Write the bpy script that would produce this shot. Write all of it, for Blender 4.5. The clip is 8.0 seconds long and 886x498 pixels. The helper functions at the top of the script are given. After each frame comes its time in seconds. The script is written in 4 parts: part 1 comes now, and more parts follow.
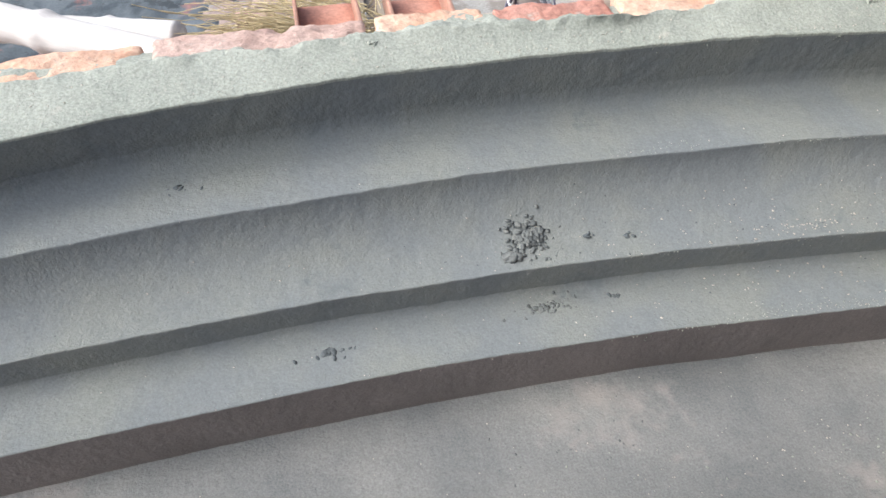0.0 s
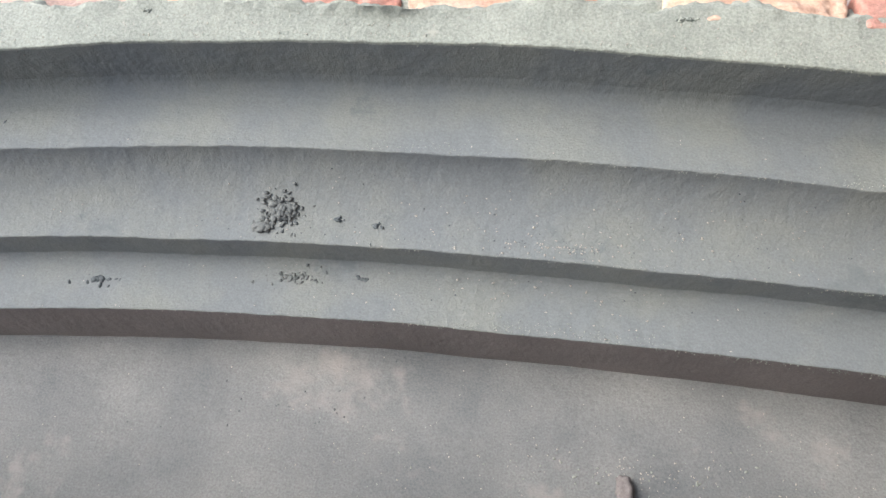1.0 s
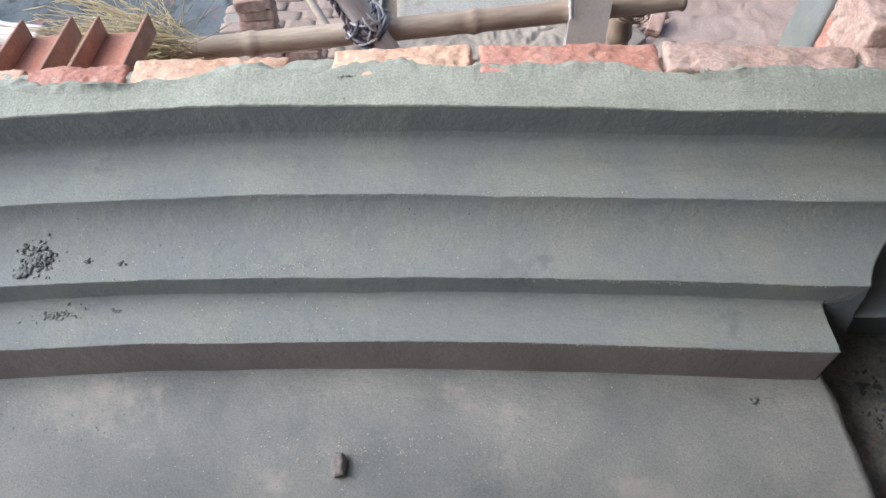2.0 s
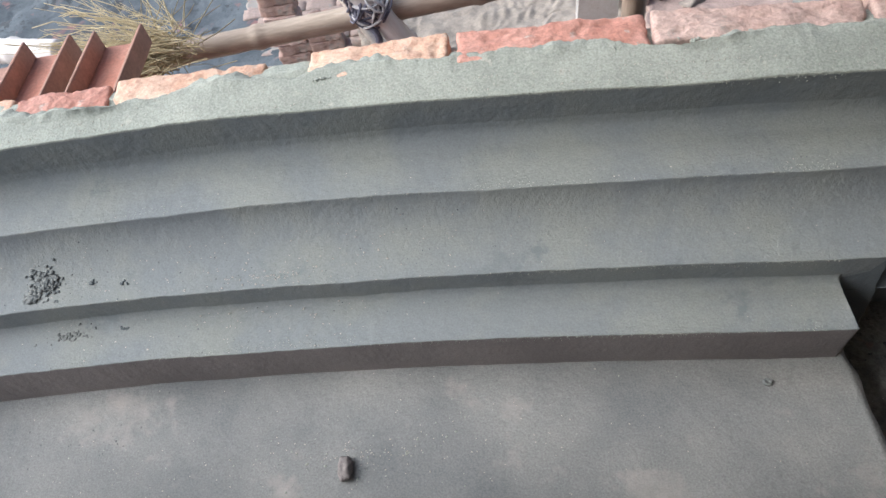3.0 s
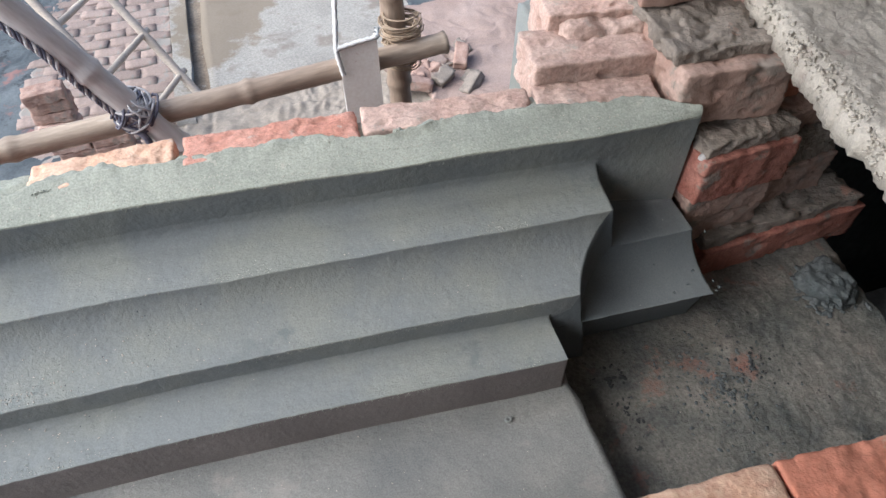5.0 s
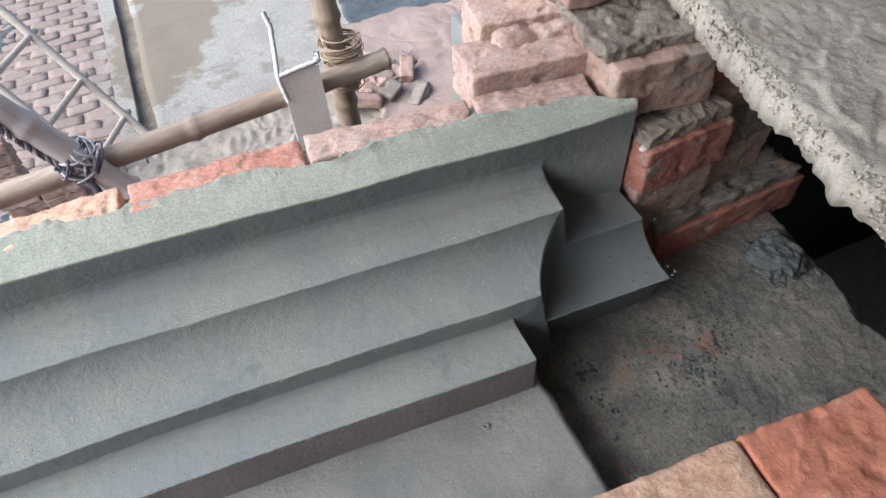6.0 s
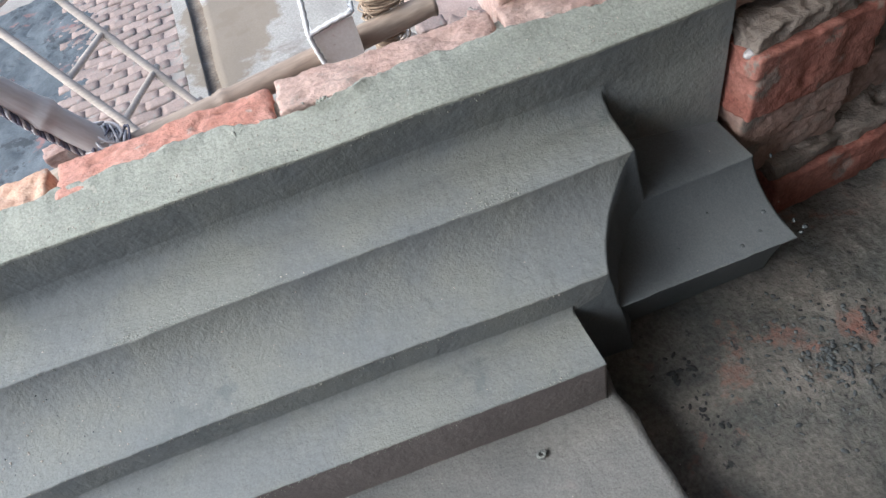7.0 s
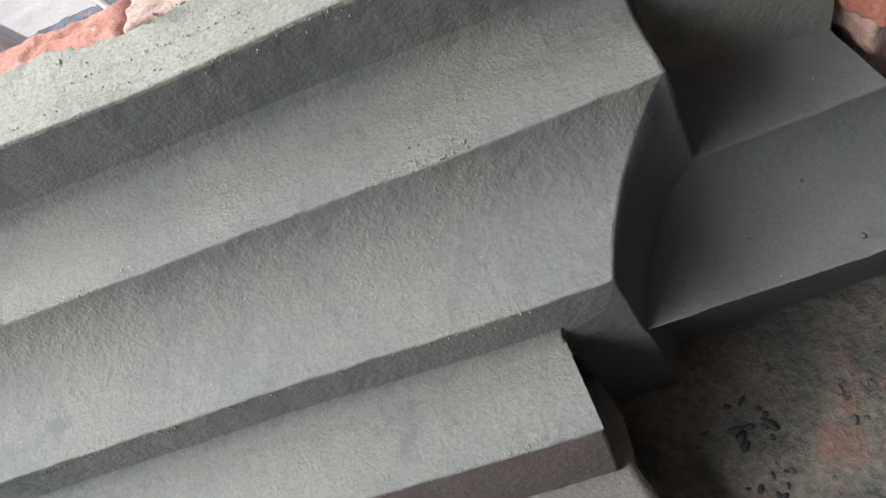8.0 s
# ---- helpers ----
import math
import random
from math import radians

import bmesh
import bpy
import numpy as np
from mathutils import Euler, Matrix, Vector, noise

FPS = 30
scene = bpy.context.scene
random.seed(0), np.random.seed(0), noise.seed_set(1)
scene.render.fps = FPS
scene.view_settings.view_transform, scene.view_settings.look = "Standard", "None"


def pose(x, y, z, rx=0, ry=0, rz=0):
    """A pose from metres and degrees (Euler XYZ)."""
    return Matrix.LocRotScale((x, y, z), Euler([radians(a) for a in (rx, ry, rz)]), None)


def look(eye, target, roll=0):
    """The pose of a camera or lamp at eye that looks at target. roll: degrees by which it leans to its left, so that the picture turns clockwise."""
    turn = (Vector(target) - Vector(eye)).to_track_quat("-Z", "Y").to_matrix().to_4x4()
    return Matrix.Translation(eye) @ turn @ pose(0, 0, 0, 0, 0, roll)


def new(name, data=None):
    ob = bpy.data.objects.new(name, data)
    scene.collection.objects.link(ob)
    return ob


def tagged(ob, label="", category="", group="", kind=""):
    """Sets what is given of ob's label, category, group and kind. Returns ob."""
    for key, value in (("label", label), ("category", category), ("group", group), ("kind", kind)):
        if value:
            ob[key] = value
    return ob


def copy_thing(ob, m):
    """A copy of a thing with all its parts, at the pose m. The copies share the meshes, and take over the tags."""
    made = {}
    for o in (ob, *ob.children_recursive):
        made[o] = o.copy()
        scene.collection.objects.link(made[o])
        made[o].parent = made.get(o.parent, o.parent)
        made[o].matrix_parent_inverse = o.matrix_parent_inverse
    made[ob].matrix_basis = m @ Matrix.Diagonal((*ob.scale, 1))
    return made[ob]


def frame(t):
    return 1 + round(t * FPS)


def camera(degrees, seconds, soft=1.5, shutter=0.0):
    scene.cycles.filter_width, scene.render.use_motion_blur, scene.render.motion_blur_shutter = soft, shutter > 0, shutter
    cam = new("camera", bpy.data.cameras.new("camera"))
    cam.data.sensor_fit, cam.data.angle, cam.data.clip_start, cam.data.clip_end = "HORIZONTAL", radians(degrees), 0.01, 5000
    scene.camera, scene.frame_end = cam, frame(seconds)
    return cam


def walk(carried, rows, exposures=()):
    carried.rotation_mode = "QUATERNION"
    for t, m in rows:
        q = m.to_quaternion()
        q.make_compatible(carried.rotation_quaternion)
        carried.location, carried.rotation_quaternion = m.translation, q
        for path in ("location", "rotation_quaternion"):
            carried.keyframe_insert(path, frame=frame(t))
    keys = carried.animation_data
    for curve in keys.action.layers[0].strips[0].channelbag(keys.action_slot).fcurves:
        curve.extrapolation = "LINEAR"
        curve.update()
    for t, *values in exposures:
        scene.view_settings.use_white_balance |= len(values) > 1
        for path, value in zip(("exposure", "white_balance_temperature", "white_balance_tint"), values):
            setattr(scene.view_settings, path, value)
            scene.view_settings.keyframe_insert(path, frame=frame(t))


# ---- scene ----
cam = camera(69.4, 8.0)
EXPOSURES = [(0, 0.94, 5750, 7), (0.5, 1.1, 5880, 8), (1, 0.98, 5800, 8), (1.7, 0.86, 5540, 7), (4, 0.91, 5580, 7), (5, 0.9, 5540, 7), (6.5, 1.0, 5480, 7), (7.2, 0.99, 5450, 7), (8, 1.26, 5800, 9)]
PATH = [
    (0, (0.0620, 0.2896, 0.6365), (0.3339, 1.5384, -0.9019), 2.69),
    (0.5, (0.2474, 0.3099, 0.6586), (0.3314, 1.4149, -1.0064), 0.58),
    (1, (0.4810, 0.3123, 0.7127), (0.3213, 1.3454, -0.9924), -4.17),
    (1.5, (0.7148, 0.2021, 0.7862), (0.5803, 1.4035, -0.8071), -4.33),
    (1.7, (0.7497, 0.1845, 0.7892), (0.7209, 1.4052, -0.7948), -2.53),
    (2.8, (0.8345, 0.2466, 0.7963), (0.7907, 1.3502, -0.8711), -5.72),
    (3, (0.8536, 0.2352, 0.7955), (0.6748, 1.3536, -0.8529), -13.89),
    (3.5, (0.8796, 0.2331, 0.8168), (0.7985, 1.3799, -0.8197), -8.97),
    (4, (0.9002, 0.2198, 0.8260), (0.8492, 1.4683, -0.7356), -8.84),
    (4.5, (0.9264, 0.1977, 0.8234), (1.0616, 1.4511, -0.7292), -4.80),
    (5, (0.9708, 0.1779, 0.8302), (1.3302, 1.4106, -0.7032), -1.14),
    (5.2, (0.9811, 0.1736, 0.8317), (1.3655, 1.3829, -0.7143), -2.77),
    (6.3, (0.9900, 0.1725, 0.8424), (1.4547, 1.3989, -0.6677), -4.39),
    (6.5, (1.0051, 0.1874, 0.8171), (1.4472, 1.3656, -0.7373), -3.61),
    (7, (1.1033, 0.2889, 0.6560), (1.2570, 1.5546, -0.8849), -18.62),
    (7.5, (1.1942, 0.3806, 0.5094), (1.0537, 1.5998, -1.0698), -30.47),
    (8, (1.2438, 0.4029, 0.4523), (1.0406, 1.7022, -1.0545), -29.63),
]
walk(cam, [(t, look(eye, target, roll)) for t, eye, target, roll in PATH], EXPOSURES)

# ---- world and light ----
world = bpy.data.worlds.new("world")
scene.world = world
world.use_nodes = True
wn = world.node_tree
sky = wn.nodes.new("ShaderNodeTexSky")
sky.sky_type, sky.sun_disc = "NISHITA", False
sky.sun_elevation, sky.sun_rotation = radians(40), radians(272)
sky.air_density, sky.dust_density = 1.0, 8.0
wn.nodes["Background"].inputs["Strength"].default_value = 0.11
wn.links.new(sky.outputs["Color"], wn.nodes["Background"].inputs["Color"])
sun = new("sun", bpy.data.lights.new("sun", "SUN"))
sun.data.energy, sun.data.angle, sun.data.color = 1.8, radians(70), (1.0, 0.985, 0.96)
sun.matrix_world = look((-4.9, 0.55, 4.6), (0.4, 0.4, 0.0))


# ---- materials ----
def material(name, dark, light, scale=8.0, grain=220.0, bump=0.25, rough=0.9, spots=None, spot_scale=3.0, spot_cut=0.6,
             vary=0.0, stretch=(1, 1, 1), metal=0.0, grit=0.35, relief=1.0, patchy=False, stains=None, stain_scale=12.0, stain_cut=0.58):
    """A rough procedural surface: broad stains, a finer mottle, sand-sized grain in colour and relief."""
    m = bpy.data.materials.new(name)
    m.use_nodes = True
    nt = m.node_tree
    n, link = nt.nodes, nt.links.new
    bsdf = n["Principled BSDF"]
    bsdf.inputs["Roughness"].default_value = rough
    bsdf.inputs["Metallic"].default_value = metal
    co = n.new("ShaderNodeTexCoord")
    mp = n.new("ShaderNodeMapping")
    mp.inputs["Scale"].default_value = stretch
    link(co.outputs["Object"], mp.inputs["Vector"])

    def noise_tex(s, detail=5.0, r=0.6):
        t = n.new("ShaderNodeTexNoise")
        t.inputs["Scale"].default_value, t.inputs["Detail"].default_value, t.inputs["Roughness"].default_value = s, detail, r
        link(mp.outputs["Vector"], t.inputs["Vector"])
        return t

    def mix(fac, a, b, kind="MIX"):
        x = n.new("ShaderNodeMix")
        x.data_type, x.blend_type = "RGBA", kind
        for sock, v in ((x.inputs[0], fac), (x.inputs[6], a), (x.inputs[7], b)):
            if hasattr(v, "links"):
                link(v, sock)
            else:
                sock.default_value = v
        return x.outputs[2]

    def ramp(src, a, b):
        r = n.new("ShaderNodeMapRange")
        r.inputs[1].default_value, r.inputs[2].default_value = a, b
        link(src, r.inputs[0])
        return r.outputs[0]

    broad = noise_tex(scale)
    where = ramp(broad.outputs["Fac"], 0.40, 0.62) if patchy else ramp(broad.outputs["Fac"], 0.32, 0.68)
    col = mix(where, (*dark, 1), (*light, 1))
    fine = noise_tex(grain, 3.0, 0.7)
    sand = fine.outputs["Fac"]
    if patchy:
        times = n.new("ShaderNodeMath")
        times.operation = "MULTIPLY_ADD"
        times.inputs[1].default_value, times.inputs[2].default_value = 0.8, 0.2
        link(where, times.inputs[0])
        strew = n.new("ShaderNodeMath")
        strew.operation = "MULTIPLY"
        link(fine.outputs["Fac"], strew.inputs[0])
        link(times.outputs[0], strew.inputs[1])
        sand = strew.outputs[0]
    col = mix(grit, col, mix(ramp(fine.outputs["Fac"], 0.3, 0.7), (0.25, 0.25, 0.25, 1), (0.78, 0.78, 0.78, 1)), "OVERLAY")
    if spots:
        sp = noise_tex(spot_scale, 6.0, 0.65)
        col = mix(ramp(sp.outputs["Fac"], spot_cut, spot_cut + 0.08), col, (*spots, 1))
    if stains:
        st = noise_tex(stain_scale, 7.0, 0.7)
        col = mix(ramp(st.outputs["Fac"], stain_cut, stain_cut + 0.05), col, (*stains, 1))
    if vary:
        oi = n.new("ShaderNodeObjectInfo")
        hs = n.new("ShaderNodeHueSaturation")
        mr = n.new("ShaderNodeMapRange")
        mr.inputs[3].default_value, mr.inputs[4].default_value = 1 - vary, 1 + vary
        link(oi.outputs["Random"], mr.inputs[0])
        link(mr.outputs[0], hs.inputs["Value"])
        link(col, hs.inputs["Color"])
        col = hs.outputs["Color"]
    link(col, bsdf.inputs["Base Color"])
    coarse = noise_tex(grain * 0.22, 4.0, 0.6)
    b1 = n.new("ShaderNodeBump")
    b1.inputs["Strength"].default_value, b1.inputs["Distance"].default_value = bump, 0.004
    link(coarse.outputs["Fac"], b1.inputs["Height"])
    b2 = n.new("ShaderNodeBump")
    b2.inputs["Strength"].default_value, b2.inputs["Distance"].default_value = bump, 0.0015 * relief
    link(sand, b2.inputs["Height"])
    link(b1.outputs["Normal"], b2.inputs["Normal"])
    link(b2.outputs["Normal"], bsdf.inputs["Normal"])
    return m


plaster = material("cement_plaster", (0.186, 0.199, 0.200), (0.222, 0.231, 0.213), 9.0, 400.0, 0.36, grit=0.26, relief=2.4, patchy=True, stains=(0.158, 0.173, 0.173), stain_scale=7.0, stain_cut=0.61)
plaster_light = material("light_rough_plaster", (0.27, 0.285, 0.245), (0.365, 0.378, 0.325), 9.0, 360.0, 0.36, grit=0.5, relief=1.6, stains=(0.41, 0.40, 0.345), stain_scale=40.0, stain_cut=0.62)
plaster_floor = material("floor_plaster", (0.145, 0.152, 0.152), (0.245, 0.242, 0.23), 5.5, 420.0, 0.42, grit=0.4, spots=(0.305, 0.282, 0.262), spot_scale=4.2, spot_cut=0.55)
plaster_rough = material("rough_mortar_bed", (0.075, 0.082, 0.078), (0.215, 0.20, 0.175), 13.0, 190.0, 0.65, spots=(0.25, 0.135, 0.105), spot_scale=10.0, spot_cut=0.58, grit=0.65, relief=2.5, stains=(0.055, 0.06, 0.058), stain_scale=34.0, stain_cut=0.615)
# darker bluish plaster: the shade of hollow parts put into its colour
plaster_shaded = material("shaded_plaster", (0.108, 0.122, 0.128), (0.158, 0.172, 0.176), 4.0, 520.0, 0.2, grit=0.3)
plaster_stained = material("brown_stained_plaster", (0.165, 0.146, 0.139), (0.225, 0.20, 0.19), 6.0, 420.0, 0.32, grit=0.36)
mortar_wet = material("wet_mortar", (0.075, 0.088, 0.092), (0.13, 0.142, 0.145), 20.0, 200.0, 1.0)
mortar_dry = material("dry_mortar", (0.19, 0.16, 0.135), (0.28, 0.24, 0.205), 14.0, 150.0, 1.0, spots=(0.42, 0.23, 0.17), spot_scale=9.0, spot_cut=0.64, relief=2.0, stains=(0.125, 0.112, 0.10), stain_scale=21.0, stain_cut=0.60)
concrete_pale = material("pale_rough_concrete", (0.40, 0.36, 0.31), (0.53, 0.483, 0.42), 8.0, 330.0, 0.7, spots=(0.33, 0.255, 0.22), spot_scale=5.0, spot_cut=0.64, grit=0.32)
brick_orange = material("orange_brick", (0.55, 0.33, 0.225), (0.70, 0.51, 0.395), 16.0, 170.0, 0.55, grit=0.5, spots=(0.50, 0.42, 0.35), spot_scale=26.0, spot_cut=0.60, vary=0.15, relief=2.0, stains=(0.40, 0.38, 0.33), stain_scale=17.0, stain_cut=0.63)
brick_bright = material("bright_brick", (0.40, 0.145, 0.09), (0.52, 0.23, 0.155), 9.0, 120.0, 0.55, spots=(0.42, 0.31, 0.25), spot_scale=14.0, spot_cut=0.66, relief=2.0, stains=(0.50, 0.34, 0.26), stain_scale=21.0, stain_cut=0.60)
paver_mat = material("dusty_paver", (0.25, 0.19, 0.165), (0.36, 0.285, 0.25), 3.0, 60.0, 0.8, vary=0.16, stains=(0.27, 0.25, 0.225), stain_scale=7.0, stain_cut=0.52)
brick_smeared = material("mortar_smeared_brick", (0.31, 0.195, 0.155), (0.42, 0.30, 0.25), 16.0, 140.0, 0.55, spots=(0.31, 0.26, 0.225), spot_scale=11.0, spot_cut=0.56, relief=2.0, stains=(0.235, 0.20, 0.17), stain_scale=21.0, stain_cut=0.60)
brick_faded = material("faded_red_brick", (0.42, 0.19, 0.14), (0.54, 0.31, 0.25), 18.0, 170.0, 0.55, grit=0.5, spots=(0.50, 0.42, 0.36), spot_scale=24.0, spot_cut=0.58, vary=0.1, relief=2.0, stains=(0.40, 0.37, 0.33), stain_scale=17.0, stain_cut=0.63)
brick_red = material("red_brick", (0.30, 0.105, 0.075), (0.43, 0.20, 0.155), 18.0, 170.0, 0.55, grit=0.5, spots=(0.40, 0.30, 0.25), spot_scale=24.0, spot_cut=0.60, vary=0.18, relief=2.0, stains=(0.27, 0.215, 0.185), stain_scale=21.0, stain_cut=0.60)
brick_pink = material("dusty_pink_brick", (0.40, 0.27, 0.225), (0.53, 0.40, 0.345), 16.0, 170.0, 0.55, grit=0.5, spots=(0.44, 0.38, 0.335), spot_scale=20.0, spot_cut=0.58, vary=0.12, relief=2.0, stains=(0.36, 0.345, 0.31), stain_scale=17.0, stain_cut=0.63)
bamboo_mat = material("weathered_bamboo", (0.22, 0.155, 0.115), (0.45, 0.365, 0.285), 9.0, 90.0, 0.5, rough=0.6, spots=(0.55, 0.49, 0.42), spot_scale=16.0, spot_cut=0.62, stretch=(0.15, 1, 1))
bamboo_grey = material("grey_bamboo", (0.52, 0.485, 0.46), (0.72, 0.685, 0.655), 6.0, 90.0, 0.35, rough=0.6, stretch=(0.15, 1, 1))
rope_dark = material("dark_rope", (0.075, 0.075, 0.105), (0.17, 0.165, 0.21), 60.0, 300.0, 0.6)
rope_white = material("pale_rope", (0.48, 0.46, 0.47), (0.66, 0.64, 0.635), 60.0, 300.0, 0.6)
tape = material("pale_cloth_tape", (0.60, 0.60, 0.59), (0.74, 0.74, 0.73), 30.0, 200.0, 0.3)
twine = material("coir_twine", (0.30, 0.22, 0.15), (0.42, 0.33, 0.24), 60.0, 300.0, 0.6)
tin = material("dull_metal_sheet", (0.66, 0.62, 0.57), (0.78, 0.74, 0.69), 5.0, 120.0, 0.15, rough=0.55, spots=(0.40, 0.25, 0.18), spot_scale=22.0, spot_cut=0.68)
rust = material("rusty_steel", (0.26, 0.15, 0.11), (0.40, 0.22, 0.16), 12.0, 160.0, 0.5, rough=0.7)
red_oxide = material("red_oxide_paint", (0.46, 0.19, 0.125), (0.56, 0.29, 0.21), 12.0, 160.0, 0.4, spots=(0.62, 0.52, 0.44), spot_scale=25.0, spot_cut=0.66)
straw_mat = material("dry_straw", (0.36, 0.29, 0.16), (0.56, 0.47, 0.29), 20.0, 90.0, 0.2)
earth = material("dusty_earth", (0.26, 0.24, 0.215), (0.36, 0.335, 0.305), 2.0, 45.0, 1.0, spots=(0.31, 0.245, 0.215), spot_scale=1.6, spot_cut=0.6)
mud = material("tan_mud", (0.235, 0.20, 0.165), (0.345, 0.30, 0.25), 5.0, 50.0, 1.0)
pale_floor = material("pale_cement_floor", (0.275, 0.258, 0.23), (0.375, 0.355, 0.322), 2.2, 60.0, 0.7, grit=0.5, spots=(0.235, 0.205, 0.175), spot_scale=2.2, spot_cut=0.54, stains=(0.20, 0.155, 0.11), stain_scale=1.3, stain_cut=0.60)
wet_earth = material("wet_earth", (0.17, 0.125, 0.085), (0.29, 0.235, 0.175), 4.0, 50.0, 0.8, rough=0.7, grit=0.6, stains=(0.33, 0.305, 0.26), stain_scale=9.0, stain_cut=0.60)
blue_cement = material("blue_grey_cement", (0.050, 0.062, 0.072), (0.125, 0.142, 0.155), 2.6, 60.0, 0.9, spots=(0.23, 0.125, 0.115), spot_scale=4.5, spot_cut=0.585, stains=(0.045, 0.052, 0.058), stain_scale=6.0, stain_cut=0.56)
pink_dust = material("pink_dusty_plaster", (0.27, 0.195, 0.165), (0.36, 0.275, 0.24), 3.0, 80.0, 0.7)
wood_pale = material("pale_timber", (0.42, 0.36, 0.30), (0.56, 0.49, 0.42), 6.0, 80.0, 0.4, stretch=(0.2, 1, 1))
# black of the wet crumbs; on the shaft's panels it paints deep shade
black_lump_and_shade = material("wet_lump_and_shade", (0.025, 0.028, 0.03), (0.06, 0.063, 0.065), 30.0, 200.0, 0.6)


def wet_stain(mat, centre, size, colour, turn=0.0):
    """A wet patch of ragged outline on a ground material, with a puddle's darker and smoother surface."""
    nt = mat.node_tree
    n, link = nt.nodes, nt.links.new
    bsdf = n["Principled BSDF"]
    before = bsdf.inputs["Base Color"].links[0].from_socket
    co, mp, noise_tex = n.new("ShaderNodeTexCoord"), n.new("ShaderNodeMapping"), n.new("ShaderNodeTexNoise")
    mp.vector_type = "TEXTURE"
    mp.inputs["Location"].default_value, mp.inputs["Rotation"].default_value, mp.inputs["Scale"].default_value = (*centre, -1.96), (0, 0, turn), (*size, 1)
    link(co.outputs["Object"], mp.inputs["Vector"])
    far = n.new("ShaderNodeVectorMath")
    far.operation = "LENGTH"
    link(mp.outputs["Vector"], far.inputs[0])
    noise_tex.inputs["Scale"].default_value, noise_tex.inputs["Detail"].default_value, noise_tex.inputs["Roughness"].default_value = 2.6, 8.0, 0.65
    link(co.outputs["Object"], noise_tex.inputs["Vector"])
    total = n.new("ShaderNodeMath")
    total.operation = "MULTIPLY_ADD"
    total.inputs[1].default_value = 1.5
    link(noise_tex.outputs["Fac"], total.inputs[0])
    link(far.outputs["Value"], total.inputs[2])
    mask = n.new("ShaderNodeMapRange")
    mask.inputs[1].default_value, mask.inputs[2].default_value, mask.inputs[3].default_value, mask.inputs[4].default_value = 1.66, 1.78, 0.85, 0.0
    link(total.outputs[0], mask.inputs[0])
    x = n.new("ShaderNodeMix")
    x.data_type = "RGBA"
    link(mask.outputs[0], x.inputs[0])
    link(before, x.inputs[6])
    x.inputs[7].default_value = (*colour, 1)
    link(x.outputs[2], bsdf.inputs["Base Color"])


wet_stain(pale_floor, (0.70, 5.75), (0.42, 1.05), (0.205, 0.165, 0.12), -0.25)


# ---- building helpers ----
def mesh_of(name, bm, mat, smooth=True):
    me = bpy.data.meshes.new(name)
    bm.normal_update()
    bm.to_mesh(me)
    bm.free()
    for p in me.polygons:
        p.use_smooth = smooth
    me.materials.append(mat)
    return me


def part(name, bm, mat, parent=None, label="", smooth=True):
    ob = new(name, mesh_of(name, bm, mat, smooth))
    ob.parent = parent
    if label:
        tagged(ob, label)
    return ob


def thing(name, label, category, group="", kind="", m=None):
    ob = new(name)
    if m is not None:
        ob.matrix_basis = m
    return tagged(ob, label, category, group, kind)


def jitter(v, scale, seed=0.0):
    return noise.noise(Vector(v) * scale + Vector((seed, seed * 1.7, -seed)))


# how each arris bows differently along the run: depth, square and cube terms
BOWS = ((0.5985, 0.0137, -0.0153), (0.665, 0.0114, -0.0166), (0.7458, -0.0054, 0.007), (0.8223, -0.0355, 0.0214))


def course_line(x):
    """The line of the brick course on top, against its deepest place."""
    return -0.068 * (x - 0.5) ** 2


def bend(x, d=0.70):
    """How far the curved moulding lies nearer at x, for a profile point of depth d, than at its deepest place."""
    q = max(-1.1, x - 0.5)
    y = -0.089 * q * q + 0.0377 * q ** 3 + 0.0174 * q ** 4 - 0.0273 * q + 0.16 * (x - 0.5 - q)
    k = max(BOWS[0][0], min(BOWS[3][0], d))
    for lo, hi in zip(BOWS, BOWS[1:]):
        if lo[0] <= k <= hi[0]:
            u = (k - lo[0]) / (hi[0] - lo[0])
            y += (lo[1] + (hi[1] - lo[1]) * u) * q * q + (lo[2] + (hi[2] - lo[2]) * u) * q ** 3
            break
    w = max(0.0, min(1.0, (d - 0.8223) / 0.045))
    return y + (course_line(x) - y) * w


def round_profile(points, r=0.0012, fill=0.012):
    """Cuts the corners of a polyline and fills long stretches with points."""
    out = []
    for i, p in enumerate(points):
        p = Vector(p)
        if 0 < i < len(points) - 1:
            a, b = Vector(points[i - 1]), Vector(points[i + 1])
            da, db = (a - p), (b - p)
            if da.length > 0.004 and db.length > 0.004 and abs(da.normalized().dot(db.normalized())) < 0.95:
                out += [p + da.normalized() * r * 3, p + da.normalized() * r, p + (da.normalized() + db.normalized()) * r * 0.3, p + db.normalized() * r, p + db.normalized() * r * 3]
                continue
        out.append(p)
    full = [out[0]]
    for p in out[1:]:
        d = (p - full[-1]).length
        k = max(1, int(d / fill))
        base = full[-1].copy()
        for j in range(1, k + 1):
            full.append(base.lerp(p, j / k))
    return full


